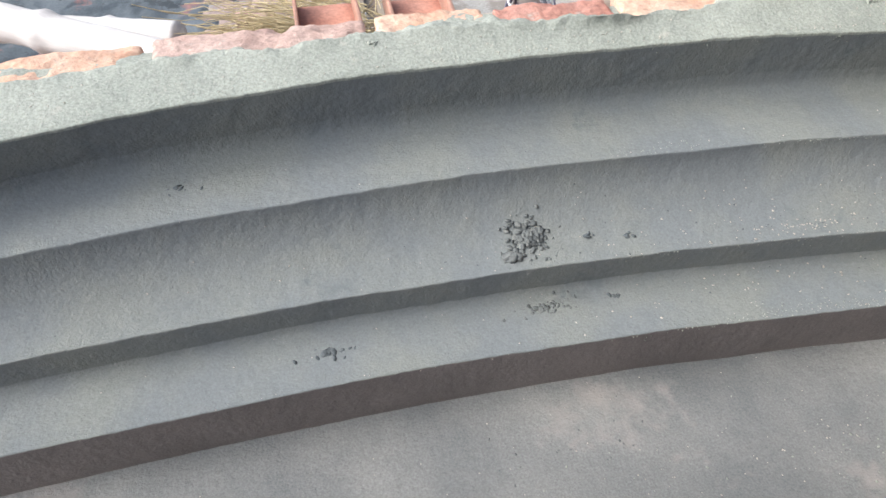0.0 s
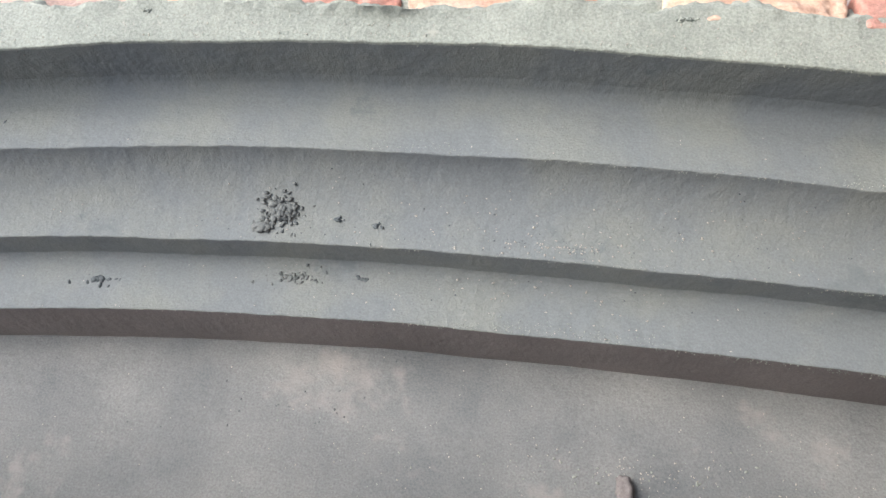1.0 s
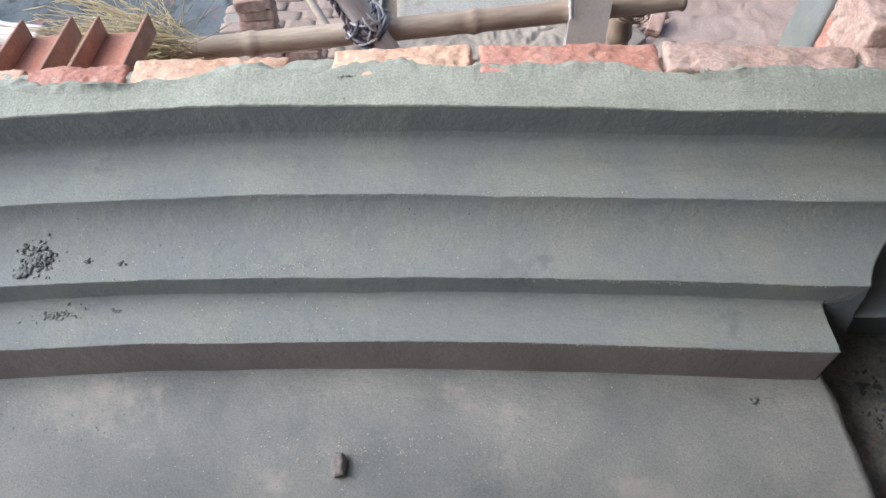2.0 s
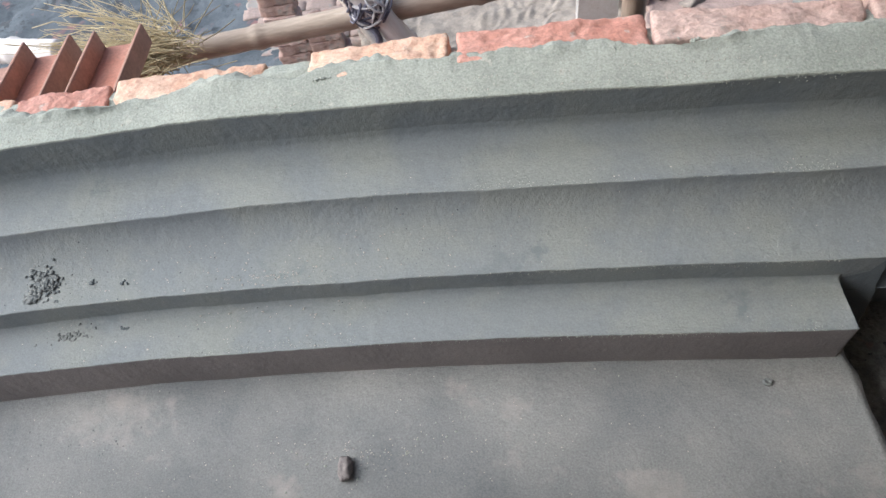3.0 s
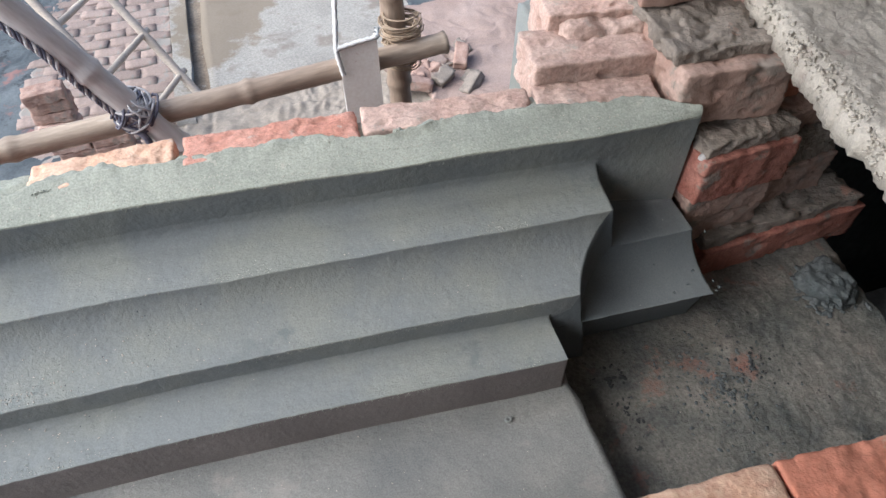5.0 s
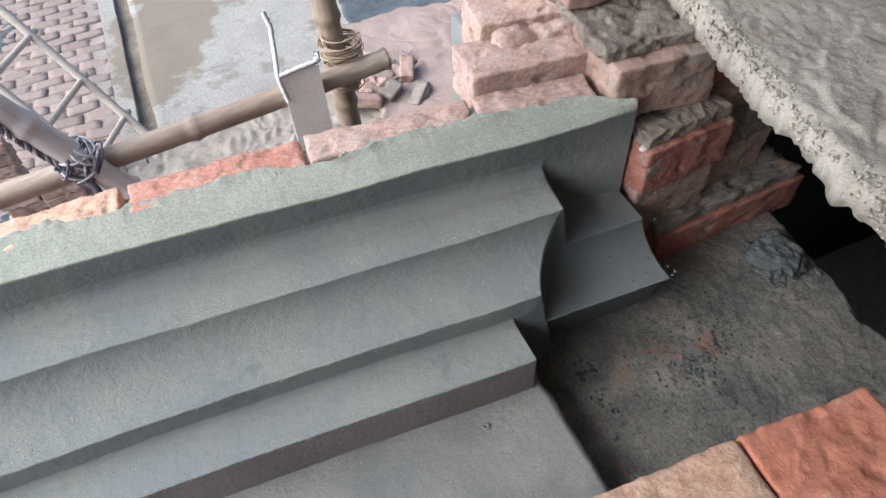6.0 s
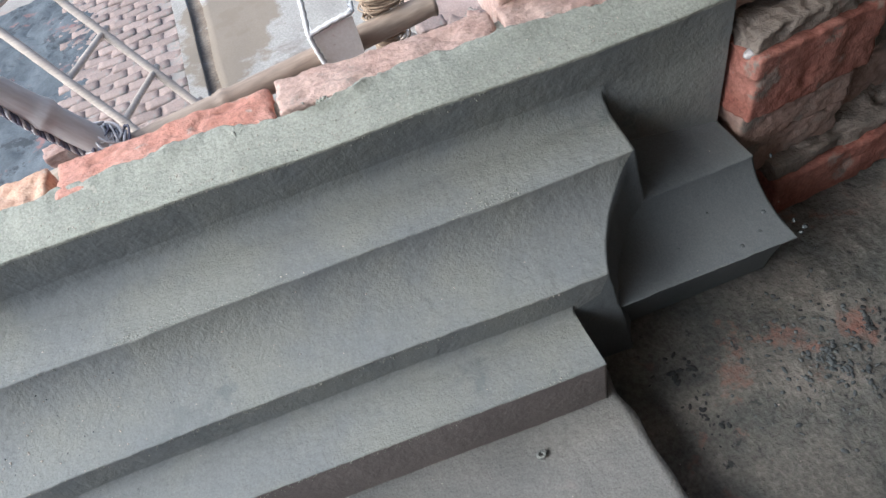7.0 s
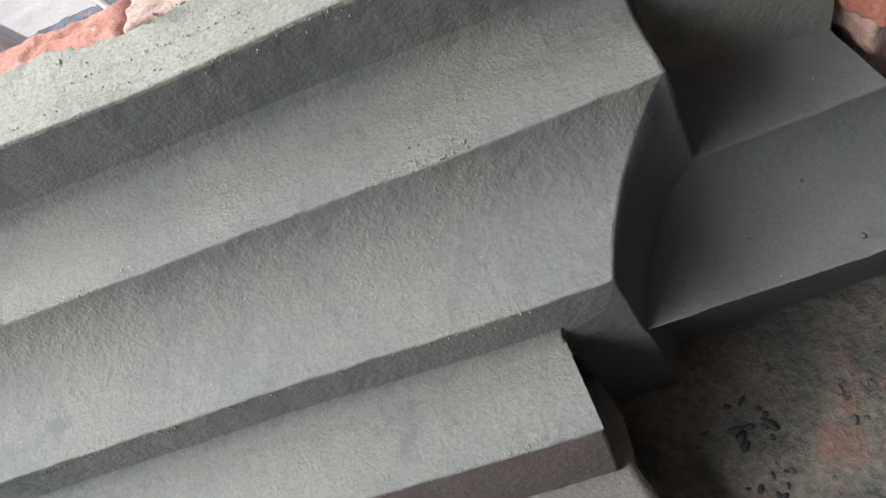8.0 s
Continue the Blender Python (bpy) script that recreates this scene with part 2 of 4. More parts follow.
def swept(points, x0, x1, steps, end=None, back=None, cut=None, rough=0.0012, seed=0.0, crest=None, line_of=bend, second=9.0, fill=0.012):
    """A run of moulding: the profile (depth, height) carried along x, following the bend. end(p): where the run stops at that
    profile point. crest: the depth from which the top grows lumpy. back: the end runs back to that depth; cut: the end
    drops straight down to that height."""
    prof = round_profile(points, fill=fill)
    bm = bmesh.new()
    cols = []
    for i in range(steps + 1):
        u = i / steps
        col = []
        for p in prof:
            xe = end(p) if end else x1
            x = x0 + u * (xe - x0)
            c = Vector((x, p[0] + line_of(x, p[0]), p[1]))
            w = jitter(c, 7, seed) * rough * 1.6 + jitter(c, 55, seed) * rough * 0.5 + jitter(c, 190, seed) * rough * 0.22
            h = w
            if crest and p[0] > crest:
                k = min(1.0, (p[0] - crest) / 0.03)
                flat = Vector((x, p[0] * 0.8, 0))
                h += k * (0.011 * jitter(flat, 10, seed) + 0.006 * jitter(flat, 27, seed) + 0.0022 * jitter(c, 75, seed) + 0.0016 * jitter(c, 190, seed))
                c.y += (p[0] - crest) * (1.0 * jitter((x, 0, 0), 8, seed) + 0.4 * jitter((x, 0, 0), 24, seed) + 0.22 * jitter((x, p[0], 0), 60, seed) + 0.08 * jitter((x, p[0], 0), 150, seed))
            col.append(bm.verts.new(c + Vector((0, w, h))))
        cols.append(col)
    reach = [max(q[1] for q in prof[:j + 1]) for j in range(len(prof))]
    for a, b in zip(cols, cols[1:]):
        for j in range(len(prof) - 1):
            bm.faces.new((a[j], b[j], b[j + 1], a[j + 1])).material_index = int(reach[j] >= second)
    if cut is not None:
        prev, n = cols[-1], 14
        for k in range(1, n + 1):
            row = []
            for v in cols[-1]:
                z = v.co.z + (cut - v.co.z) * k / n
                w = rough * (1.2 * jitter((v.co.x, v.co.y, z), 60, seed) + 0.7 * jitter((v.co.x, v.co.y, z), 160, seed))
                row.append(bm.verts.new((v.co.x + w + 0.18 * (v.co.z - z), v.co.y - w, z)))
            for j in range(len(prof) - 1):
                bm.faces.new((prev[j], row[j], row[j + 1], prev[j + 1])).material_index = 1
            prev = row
        bmesh.ops.delete(bm, geom=[v for v in bm.verts if not v.link_faces], context="VERTS")
    if back is not None:
        last, prev, n = cols[-1], cols[-1], 24
        for k in range(1, n + 1):
            row = []
            for v in last:
                y = v.co.y + (back - v.co.y) * k / n
                row.append(bm.verts.new((v.co.x + jitter((v.co.x, y, v.co.z), 60, seed) * rough, y, v.co.z)))
            for j in range(len(prof) - 1):
                if abs(prof[j][1] - prof[j + 1][1]) > 0.0012:
                    bm.faces.new((prev[j], row[j], row[j + 1], prev[j + 1]))
            prev = row
        bmesh.ops.delete(bm, geom=[v for v in bm.verts if not v.link_faces], context="VERTS")
    return bm


def sheet(x0, x1, y0, y1, nx, ny, height, thick=0.05, outline=None):
    """A slab whose top follows height(x, y), with sides and an underside. outline(x, y) moves its points sideways."""
    bm = bmesh.new()
    top = []
    for j in range(ny + 1):
        row = []
        for i in range(nx + 1):
            x, y = x0 + (x1 - x0) * i / nx, y0 + (y1 - y0) * j / ny
            dx, dy = outline(x, y) if outline else (0, 0)
            row.append(bm.verts.new((x + dx, y + dy, height(x, y))))
        top.append(row)
    for a, b in zip(top, top[1:]):
        for i in range(nx):
            bm.faces.new((a[i], a[i + 1], b[i + 1], b[i]))
    rim = top[0][:] + [r[-1] for r in top[1:]] + top[-1][-2::-1] + [r[0] for r in top[-2:0:-1]]
    low = [bm.verts.new((v.co.x, v.co.y, min(v.co.z, height(v.co.x, v.co.y)) - thick)) for v in rim]
    for i in range(len(rim)):
        k = (i + 1) % len(rim)
        bm.faces.new((rim[k], rim[i], low[i], low[k]))
    bm.faces.new(low)
    bmesh.ops.recalc_face_normals(bm, faces=bm.faces)
    return bm


def rough_box(sx, sy, sz, cuts=6, worn=0.006, seed=0.0, scale=30.0, corner=0.010, ragged=0.0):
    """A block with its base centre at the origin, its edges rounded and its faces uneven."""
    bm = bmesh.new()
    bmesh.ops.create_cube(bm, size=1.0)
    bmesh.ops.subdivide_edges(bm, edges=bm.edges[:], cuts=cuts, use_grid_fill=True)
    half = Vector((sx, sy, sz)) / 2
    for v in bm.verts:
        p = Vector((v.co.x * sx, v.co.y * sy, v.co.z * sz))
        core = Vector([max(-h + corner, min(h - corner, c)) for c, h in zip(p, half)])
        d = p - core
        if d.length > corner:
            p = core + d.normalized() * corner
        out = Vector([c / h for c, h in zip(p, half)]).normalized()
        chip = max(0.0, jitter(p, scale * 1.6, seed + 9) - 0.25)
        p += out * worn * (0.8 * jitter(p, scale * 0.8, seed) + 0.3 * jitter(p, scale * 2.7, seed + 5) + 0.16 * jitter(p, scale * 5, seed + 2) + 0.13 * jitter(p, scale * 11, seed + 3) - 2.4 * chip)
        if ragged:
            fold = 1 - abs(jitter((p.x, p.y * 1.4, p.z * 1.8), 15, seed + 4)) * 2.4
            p += out * ragged * (0.7 * fold + 0.8 * jitter(p, 60, seed + 6) + 0.5 * jitter(p, 130, seed + 8))
        v.co = p + Vector((0, 0, sz / 2))
    return bm


def brick(parent, mat, m, size=(0.23, 0.11, 0.07), seed=0.0, worn=0.006, cuts=7, name="brick", label="", ragged=0.0):
    ob = part(name, rough_box(*size, cuts=cuts, worn=worn, seed=seed, corner=0.004, ragged=ragged), mat, parent, label)
    ob.matrix_basis = m
    return ob


def tube(points, radius, sides=14, swell=None, seed=0.0, uneven=0.0):
    """A round pole along points; swell(s) scales the radius at s metres along."""
    bm = bmesh.new()
    pts = [Vector(p) for p in points]
    rings, s = [], 0.0
    for i, p in enumerate(pts):
        t = (pts[min(i + 1, len(pts) - 1)] - pts[max(i - 1, 0)]).normalized()
        side = t.cross(Vector((0, 0, 1)) if abs(t.z) < 0.9 else Vector((1, 0, 0))).normalized()
        up = side.cross(t)
        if i:
            s += (p - pts[i - 1]).length
        r = radius(s) if callable(radius) else radius
        if swell:
            r *= swell(s)
        ring = []
        for k in range(sides):
            a = 2 * math.pi * k / sides
            c = p + (side * math.cos(a) + up * math.sin(a)) * r
            c += (c - p).normalized() * uneven * jitter(c, 40, seed)
            ring.append(bm.verts.new(c))
        rings.append(ring)
    for a, b in zip(rings, rings[1:]):
        for k in range(sides):
            bm.faces.new((a[k], a[(k + 1) % sides], b[(k + 1) % sides], b[k]))
    bm.faces.new(rings[0][::-1])
    bm.faces.new(rings[-1])
    bmesh.ops.recalc_face_normals(bm, faces=bm.faces)
    return bm


def line(a, b, n):
    a, b = Vector(a), Vector(b)
    return [a.lerp(b, i / n) for i in range(n + 1)]


GROUND = -2.0

# ---- the large structure ----
def ground_height(x, y):
    return GROUND + 0.02 * jitter((x, y, 0), 0.6) + 0.012 * jitter((x, y, 0), 3.0)


ground = part("ground", sheet(-40, 40, -40, 60, 160, 200, ground_height, 0.3), earth)
tagged(ground, "dusty trampled earth of the building yard below", "ground", kind="structure")


def floor_height(x, y):
    return 0.0015 * jitter((x, y, 0), 12) + 0.003 * jitter((x, y, 1), 4)


floor = part("floor", sheet(-1.25, 1.266, -0.7, 0.62, 280, 150, floor_height, 0.16,
             lambda x, y: (0.006 * jitter((0, y, 0), 30) if x > 1.26 else 0, 0)), plaster_floor)
tagged(floor, "grey trowelled cement floor with dusty stains", "floor", kind="structure")


def bed_height(x, y):
    r = max(0.0, min(1.0, (x - 1.40) / 0.12))
    return -0.056 + 0.002 * jitter((x, y, 0), 15) + r * (0.0016 * jitter((x, y, 0), 22) + 0.0018 * jitter((x, y, 2), 60) + 0.0015 * jitter((x, y, 2), 140))


rough_floor = part("rough_floor", sheet(1.24, 1.84, -0.4, 0.80, 170, 300, bed_height, 0.12,
                   lambda x, y: (0.14 * (y - 0.66) * max(0.0, (x - 1.24) / 0.6) + ((0.012 * jitter((0, y, 0), 14) + 0.006 * jitter((0, y, 3), 45)) if x > 1.83 else 0), 0)), plaster_rough)
tagged(rough_floor, "rough sunken mortar bed with brick stains and droppings", "floor", kind="structure")

# the masonry that carries the floor and the moulding
body = part("wall_south", rough_box(2.55, 1.55, 1.85, 8, 0.004), brick_red)
body.matrix_basis = pose(0.0, 0.08, GROUND)
tagged(body, "brick masonry under the curved moulding", "wall", kind="structure")

# ---- the moulding ----
def return_end(p):
    """Where the run stops: each member is mitred back by its height."""
    if p[1] < 0.078:
        return 1.2515
    u = max(0.0, min(1.0, (p[0] - 0.665) / 0.0808))
    a = math.asin(u)
    return 1.2915 + 0.074 * (0.62 * (1 - math.cos(a)) + 0.38 * u) + 0.09 * max(0.0, p[0] - 0.75) - 0.3 * max(0.0, 0.1217 - p[1])


def cove(i, n=16, flat=0.10):
    """A point of the hollow between the lower and the upper arris."""
    a = math.pi / 2 * i / n
    y, z = math.sin(a) * (1 - flat) + flat * i / n, (1 - math.cos(a)) * (1 - flat) + flat * i / n
    return (0.665 + 0.0808 * y, 0.1217 + 0.0673 * z)


cove_pts = [cove(i) for i in range(17)]
moulding = thing("curved_moulding", "curved grey cement moulding in steps with a cove, freshly run", "moulding")


def fillet(cx, cz, r, n=7, lean=0.0):
    """The hollow where a tread turns up into the next riser."""
    return [(cx + r * math.sin(a) - lean * r * (1 - math.cos(a)), cz + r * (1 - math.cos(a))) for a in (math.pi / 2 * k / n for k in range(n + 1))]


lower = [(0.596, -0.02), (0.5985, 0.0738), (0.640, 0.0745)] + fillet(0.653, 0.075, 0.0145, 7) + [(0.669, 0.100)]
middle = [(0.668, 0.06)] + cove_pts + [(0.795, 0.190)] + fillet(0.8115, 0.1905, 0.0195, 9) + [(0.831, 0.225)]
def crown_line(x, d):
    """The band's top narrows to a point where it meets the pier."""
    u = max(0.0, min(1.0, (x - 1.33) / 0.18))
    y = bend(x, d)
    return y + 0.94 * u * u * (min(0.0, bend(x, 0.8223) + 0.8223 - d - y) if d > 0.8223 else 0.0)


crown = [(0.838, 0.02), (0.833, 0.205), (0.8223, 0.2704), (0.848, 0.2785), (0.868, 0.285), (0.888, 0.272), (0.915, 0.15)]
step = part("lower_step", swept(lower, -1.25, 1.3, 900, lambda p: 1.2515 + 0.4 * max(0.0, p[1] - 0.08), 0.80, seed=2, second=0.0725), plaster_stained, moulding)
step.data.materials.append(plaster)
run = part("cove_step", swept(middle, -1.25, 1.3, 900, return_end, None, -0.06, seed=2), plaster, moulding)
# second material for the cut end: its shade is put into the colour
run.data.materials.append(plaster_shaded)
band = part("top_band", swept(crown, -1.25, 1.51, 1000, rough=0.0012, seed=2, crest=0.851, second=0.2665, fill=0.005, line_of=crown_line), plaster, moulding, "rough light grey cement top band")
# upper face in the lighter plaster, riser in the plain one
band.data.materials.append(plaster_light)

# drawn in the darker plaster, which stands in for the recess's shade
recess = thing("recessed_moulding", "short recessed run of cement moulding, freshly run, shade put into its dark colour", "moulding")
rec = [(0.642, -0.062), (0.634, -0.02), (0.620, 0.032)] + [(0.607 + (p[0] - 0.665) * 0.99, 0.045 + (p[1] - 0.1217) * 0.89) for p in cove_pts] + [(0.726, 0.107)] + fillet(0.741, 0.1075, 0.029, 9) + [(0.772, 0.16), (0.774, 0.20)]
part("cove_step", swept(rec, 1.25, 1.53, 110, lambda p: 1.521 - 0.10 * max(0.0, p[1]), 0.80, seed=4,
                        line_of=lambda x, d: -0.05 * (x - 1.43)), plaster_shaded, recess)

# ---- the bricks along the top of the moulding ----
kerb = thing("brick_course", "course of worn orange and red bricks bedded in cement", "brick course")
EDGE = [(-1.06, -0.83, 1), (-0.82, -0.60, 0), (-0.59, -0.35, 2), (-0.34, -0.12, 0), (-0.11, 0.10, 2), (0.11, 0.225, 0),
        (0.235, 0.365, 1), (0.375, 0.575, 0), (0.64, 0.818, 0), (0.826, 1.052, 1), (1.060, 1.295, 2), (1.303, 1.475, 2)]
for i, (a, b, k) in enumerate(EDGE):
    x = (a + b) / 2
    brick(kerb, (brick_orange, brick_faded, brick_pink)[k], pose(x, 0.887 + course_line(x), 0.189 - 0.007 * (x < 0.63), random.uniform(-3, 3), random.uniform(-1.5, 1.5), math.degrees(-0.136 * (x - 0.5)) + random.uniform(-1, 1)),
          (b - a, 0.056, 0.092), seed=i * 3.1, worn=0.0042, cuts=44, ragged=0.0022)

part("mortar_bed", swept([(0.866, 0.20), (0.868, 0.266), (0.885, 0.272), (0.905, 0.268), (0.912, 0.19)], -1.06, 1.47, 700, rough=0.004, seed=8, fill=0.006, line_of=lambda x, d: course_line(x)), plaster_light, kerb, "grey cement filling the brick joints")

# ---- the bricks of the wall nearest the walk ----
front = thing("brick_course", "row of loose orange bricks along the edge of the floor", "brick course")
x = -0.60
for i, b in enumerate((-0.37, -0.13, 0.11, 0.375, 0.615, 0.85, 1.05, 1.287, 1.425)):
    c = (x + b) / 2
    edge = 0.337 - 0.034 * max(0.0, min(1.0, (c - 0.6) / 0.6)) - 0.07 * max(0.0, c - 1.2)
    brick(front, brick_bright if b == 1.425 else brick_faded if b in (0.85, -0.13) else brick_orange, pose(c, edge - 0.06, 0.225, 0, 0, -4 if c > 0.6 else -1),
          (b - x - 0.004, 0.12, 0.075), seed=40 + i * 2.3, worn=0.0036, cuts=44, ragged=0.0016)
    x = b
wall_front = part("wall_west", rough_box(2.0, 0.09, 0.225, 10, 0.006), mortar_dry)
wall_front.matrix_basis = pose(0.40, 0.255, 0.0, 0, 0, -1.5)
tagged(wall_front, "low masonry wall under the loose bricks", "wall", kind="structure")

# ---- the toothed brick pier ----
pier = thing("brick_pier", "toothed end of a brick wall, smeared with mortar", "brick pier")
brick(pier, brick_red, pose(1.740, 0.774, -0.07, 0, 0, 2), (0.33, 0.14, 0.075), 71, 0.005, 40, ragged=0.0012)
brick(pier, mortar_dry, pose(1.733, 0.780, 0.002, 0, 0, 2), (0.31, 0.13, 0.022), 81, 0.012, 46, "mortar_bed", ragged=0.0032)
brick(pier, brick_smeared, pose(1.602, 0.803, 0.018, 0, 0, 3), (0.155, 0.150, 0.050), 73, 0.006, 40, ragged=0.0012)
brick(pier, brick_smeared, pose(1.599, 0.803, 0.070, 0, 0, 2), (0.155, 0.155, 0.052), 84, 0.006, 40, ragged=0.0012)
brick(pier, brick_red, pose(1.597, 0.797, 0.125, 0, 0, 3), (0.165, 0.165, 0.085), 72, 0.005, 40, ragged=0.0012)
brick(pier, mortar_dry, pose(1.597, 0.803, 0.204, 0, 0, 3), (0.155, 0.155, 0.028), 74, 0.009, 46, "mortar_bed", ragged=0.0032)
brick(pier, brick_smeared, pose(1.745, 0.855, 0.015, 0, 0, 4), (0.175, 0.19, 0.085), 75, 0.008, 40, ragged=0.0012)
brick(pier, mortar_dry, pose(1.745, 0.858, 0.100, 2, 0, 6), (0.165, 0.19, 0.075), 83, 0.016, 46, "mortar_bed", ragged=0.0032)
brick(pier, brick_smeared, pose(1.740, 0.86, 0.175, 3, 0, 9), (0.16, 0.18, 0.045), 80, 0.008, 40, ragged=0.0012)
brick(pier, brick_smeared, pose(1.575, 0.872, 0.238, 0, 0, -5), (0.165, 0.225, 0.088), 76, 0.006, 40, ragged=0.0012)
brick(pier, mortar_dry, pose(1.565, 0.890, 0.322, 0, 0, -5), (0.155, 0.20, 0.022), 82, 0.010, 46, "mortar_bed", ragged=0.0032)
brick(pier, brick_bright, pose(1.715, 0.900, 0.222, 0, 0, 5), (0.12, 0.2, 0.085), 77, 0.007, 40, ragged=0.0012)
brick(pier, brick_pink, pose(1.418, 0.905, 0.236, 0, 0, -6), (0.205, 0.095, 0.074), 78, 0.005, 40, ragged=0.0012)
brick(pier, brick_pink, pose(1.440, 0.985, 0.262, 0, 0, -9), (0.14, 0.09, 0.072), 86, 0.005, 40, ragged=0.0012)
brick(pier, brick_smeared, pose(1.60, 1.00, 0.345, 0, 0, -4), (0.22, 0.20, 0.085), 79, 0.006, 40, ragged=0.0012)

# ---- the brick wall that runs back from the pier ----
jamb = thing("brick_wall", "rough brick wall with projecting courses and a plastered edge", "brick wall")
for c in range(9):
    z = 0.292 - 0.078 * (c + 1)
    for k in range(2):
        ob = brick(jamb, (brick_red, brick_faded, brick_red, brick_pink)[(c * 2 + k) % 4], pose(1.56, 1.005 + 0.118 * k + 0.02 * (c % 2), z, 0, 0, random.uniform(-3, 3)),
                   (0.21 + random.uniform(-0.02, 0.02), 0.112, 0.071), 100 + c * 3 + k, 0.005, 26, ragged=0.0014)
smear = part("mortar_smear", rough_box(0.24, 0.30, 0.36, 60, 0.012, 12, 22, 0.03, 0.006), brick_smeared, jamb, "pinkish mortar smeared over the bricks")
smear.matrix_basis = pose(1.62, 1.06, -0.05, 0, 0, -4)
smear = part("mortar_smear", rough_box(0.22, 0.20, 0.16, 50, 0.012, 31, 22, 0.03, 0.008), brick_smeared, jamb, "pinkish mortar smeared over the bricks")
smear.matrix_basis = pose(1.72, 1.00, 0.24, 6, 0, 8)
fill = part("mortar_smear", rough_box(0.24, 0.16, 0.14, 34, 0.008, 44, 24, 0.02, 0.004), brick_pink, jamb, "pinkish mortar smeared over the bricks")
fill.matrix_basis = pose(1.50, 0.985, 0.185, 0, 0, -5)
# runs on unseen far above the bricks, height added to block the sky
core = part("mortar_core", rough_box(0.18, 0.26, 4.30, 6, 0.004), mortar_dry, jamb)
core.matrix_basis = pose(1.58, 1.08, GROUND)
strip = part("plaster_edge", rough_box(0.035, 0.10, 1.10, 10, 0.004), plaster, jamb, "smooth grey plaster along the corner")
strip.matrix_basis = pose(1.462, 1.215, -0.92)

# ---- the concrete slab above the shaft ----
def slab_edge(y):
    return 1.527 + 0.215 * (y - 0.385)


def slab_height(x, y):
    e = max(0.0, 1 - (x - 1.50) / 0.022)
    return 0.38 - 0.012 * e * e + 0.006 * jitter((x, y, 0), 9) + 0.005 * min(1.0, max(0.0, 9 * (jitter((x, y, 4), 6) + 0.25 * jitter((x, y, 4), 24) - 0.10))) + (0.0022 + 0.004 * e) * jitter((x, y, 1), 55) + (0.0016 + 0.003 * e) * jitter((x, y, 5), 120)


slab = part("concrete_slab", sheet(1.50, 2.32, -0.2, 1.5, 210, 420, slab_height, 0.03,
            lambda x, y: (((2.32 - x) / 0.82) * (slab_edge(y) - 1.50) + (0.012 * jitter((0, y, 0), 14) + 0.008 * jitter((0, y, 3), 45) + 0.005 * jitter((x * 3, y, 3), 130)) * max(0.0, 1 - (x - 1.50) / 0.03), 0)), concrete_pale)
rnd = random.Random(51)
edge_bm = bmesh.new()
for k in range(3200):
    y = rnd.uniform(0.30, 1.1)
    r = rnd.uniform(0.0010, 0.0032) * (1.7 if rnd.random() < 0.10 else 1.0)
    inward = rnd.random() ** 4 * 0.022
    c = Vector((slab_edge(y) + 0.003 + inward + rnd.gauss(0, 0.003), y, 0.376 - rnd.uniform(0.0, 0.026) * (inward < 0.008) + 0.002 * (inward > 0.008)))
    turn = Matrix.Rotation(rnd.uniform(0, 6.3), 3, "Z") @ Matrix.Rotation(rnd.uniform(0, 6.3), 3, "X")
    axes = Vector((rnd.uniform(0.7, 1.5), rnd.uniform(0.6, 1.2), rnd.uniform(0.5, 1.0)))
    pts = [edge_bm.verts.new(c + turn @ Vector([u * a * r * rnd.uniform(0.7, 1.25) for u, a in zip(d, axes)])) for d in
           ((1, 0, 0), (-1, 0, 0), (0, 1, 0), (0, -1, 0), (0, 0, 1), (0, 0, -1), )]
    for i, j, m in ((0, 2, 4), (2, 1, 4), (1, 3, 4), (3, 0, 4), (2, 0, 5), (1, 2, 5), (3, 1, 5), (0, 3, 5)):
        edge_bm.faces.new((pts[i], pts[j], pts[m]))
part("crumbling_edge", edge_bm, concrete_pale, slab, "crumbs of concrete along the broken edge")
tagged(slab, "pale rough concrete slab with a ragged edge", "slab", kind="structure")
# never in view: added to keep front light off the moulding's right part
shade_wall_behind = part("wall_north", rough_box(1.7, 0.12, 6.4, 12, 0.004), plaster_rough)
shade_wall_behind.matrix_basis = pose(1.30, -0.40, GROUND)
tagged(shade_wall_behind, "unseen plain wall added behind the floor to block light", "wall", kind="structure")
# added out of view: cuts the high sky so light falls off rightwards
shade_slab = part("ceiling", rough_box(1.95, 1.75, 0.12, 8, 0.003), concrete_pale)
shade_slab.matrix_basis = pose(1.225, 0.20, 1.24)
tagged(shade_slab, "unseen slab added overhead to dim the right end", "ceiling", kind="structure")
# added outside the view to block the sky on the right
wall_east = part("wall_east", rough_box(0.12, 3.3, 4.6, 12, 0.004), plaster_rough)
wall_east.matrix_basis = pose(2.10, 0.3, 0.365)
tagged(wall_east, "unseen plain wall added beside the slab to darken the right end", "wall", kind="structure")
# panels added round the void, their black standing in for its shade
shaft = thing("shaft", "open shaft beside the mortar bed, shade put into its black panels", "shaft", kind="structure")
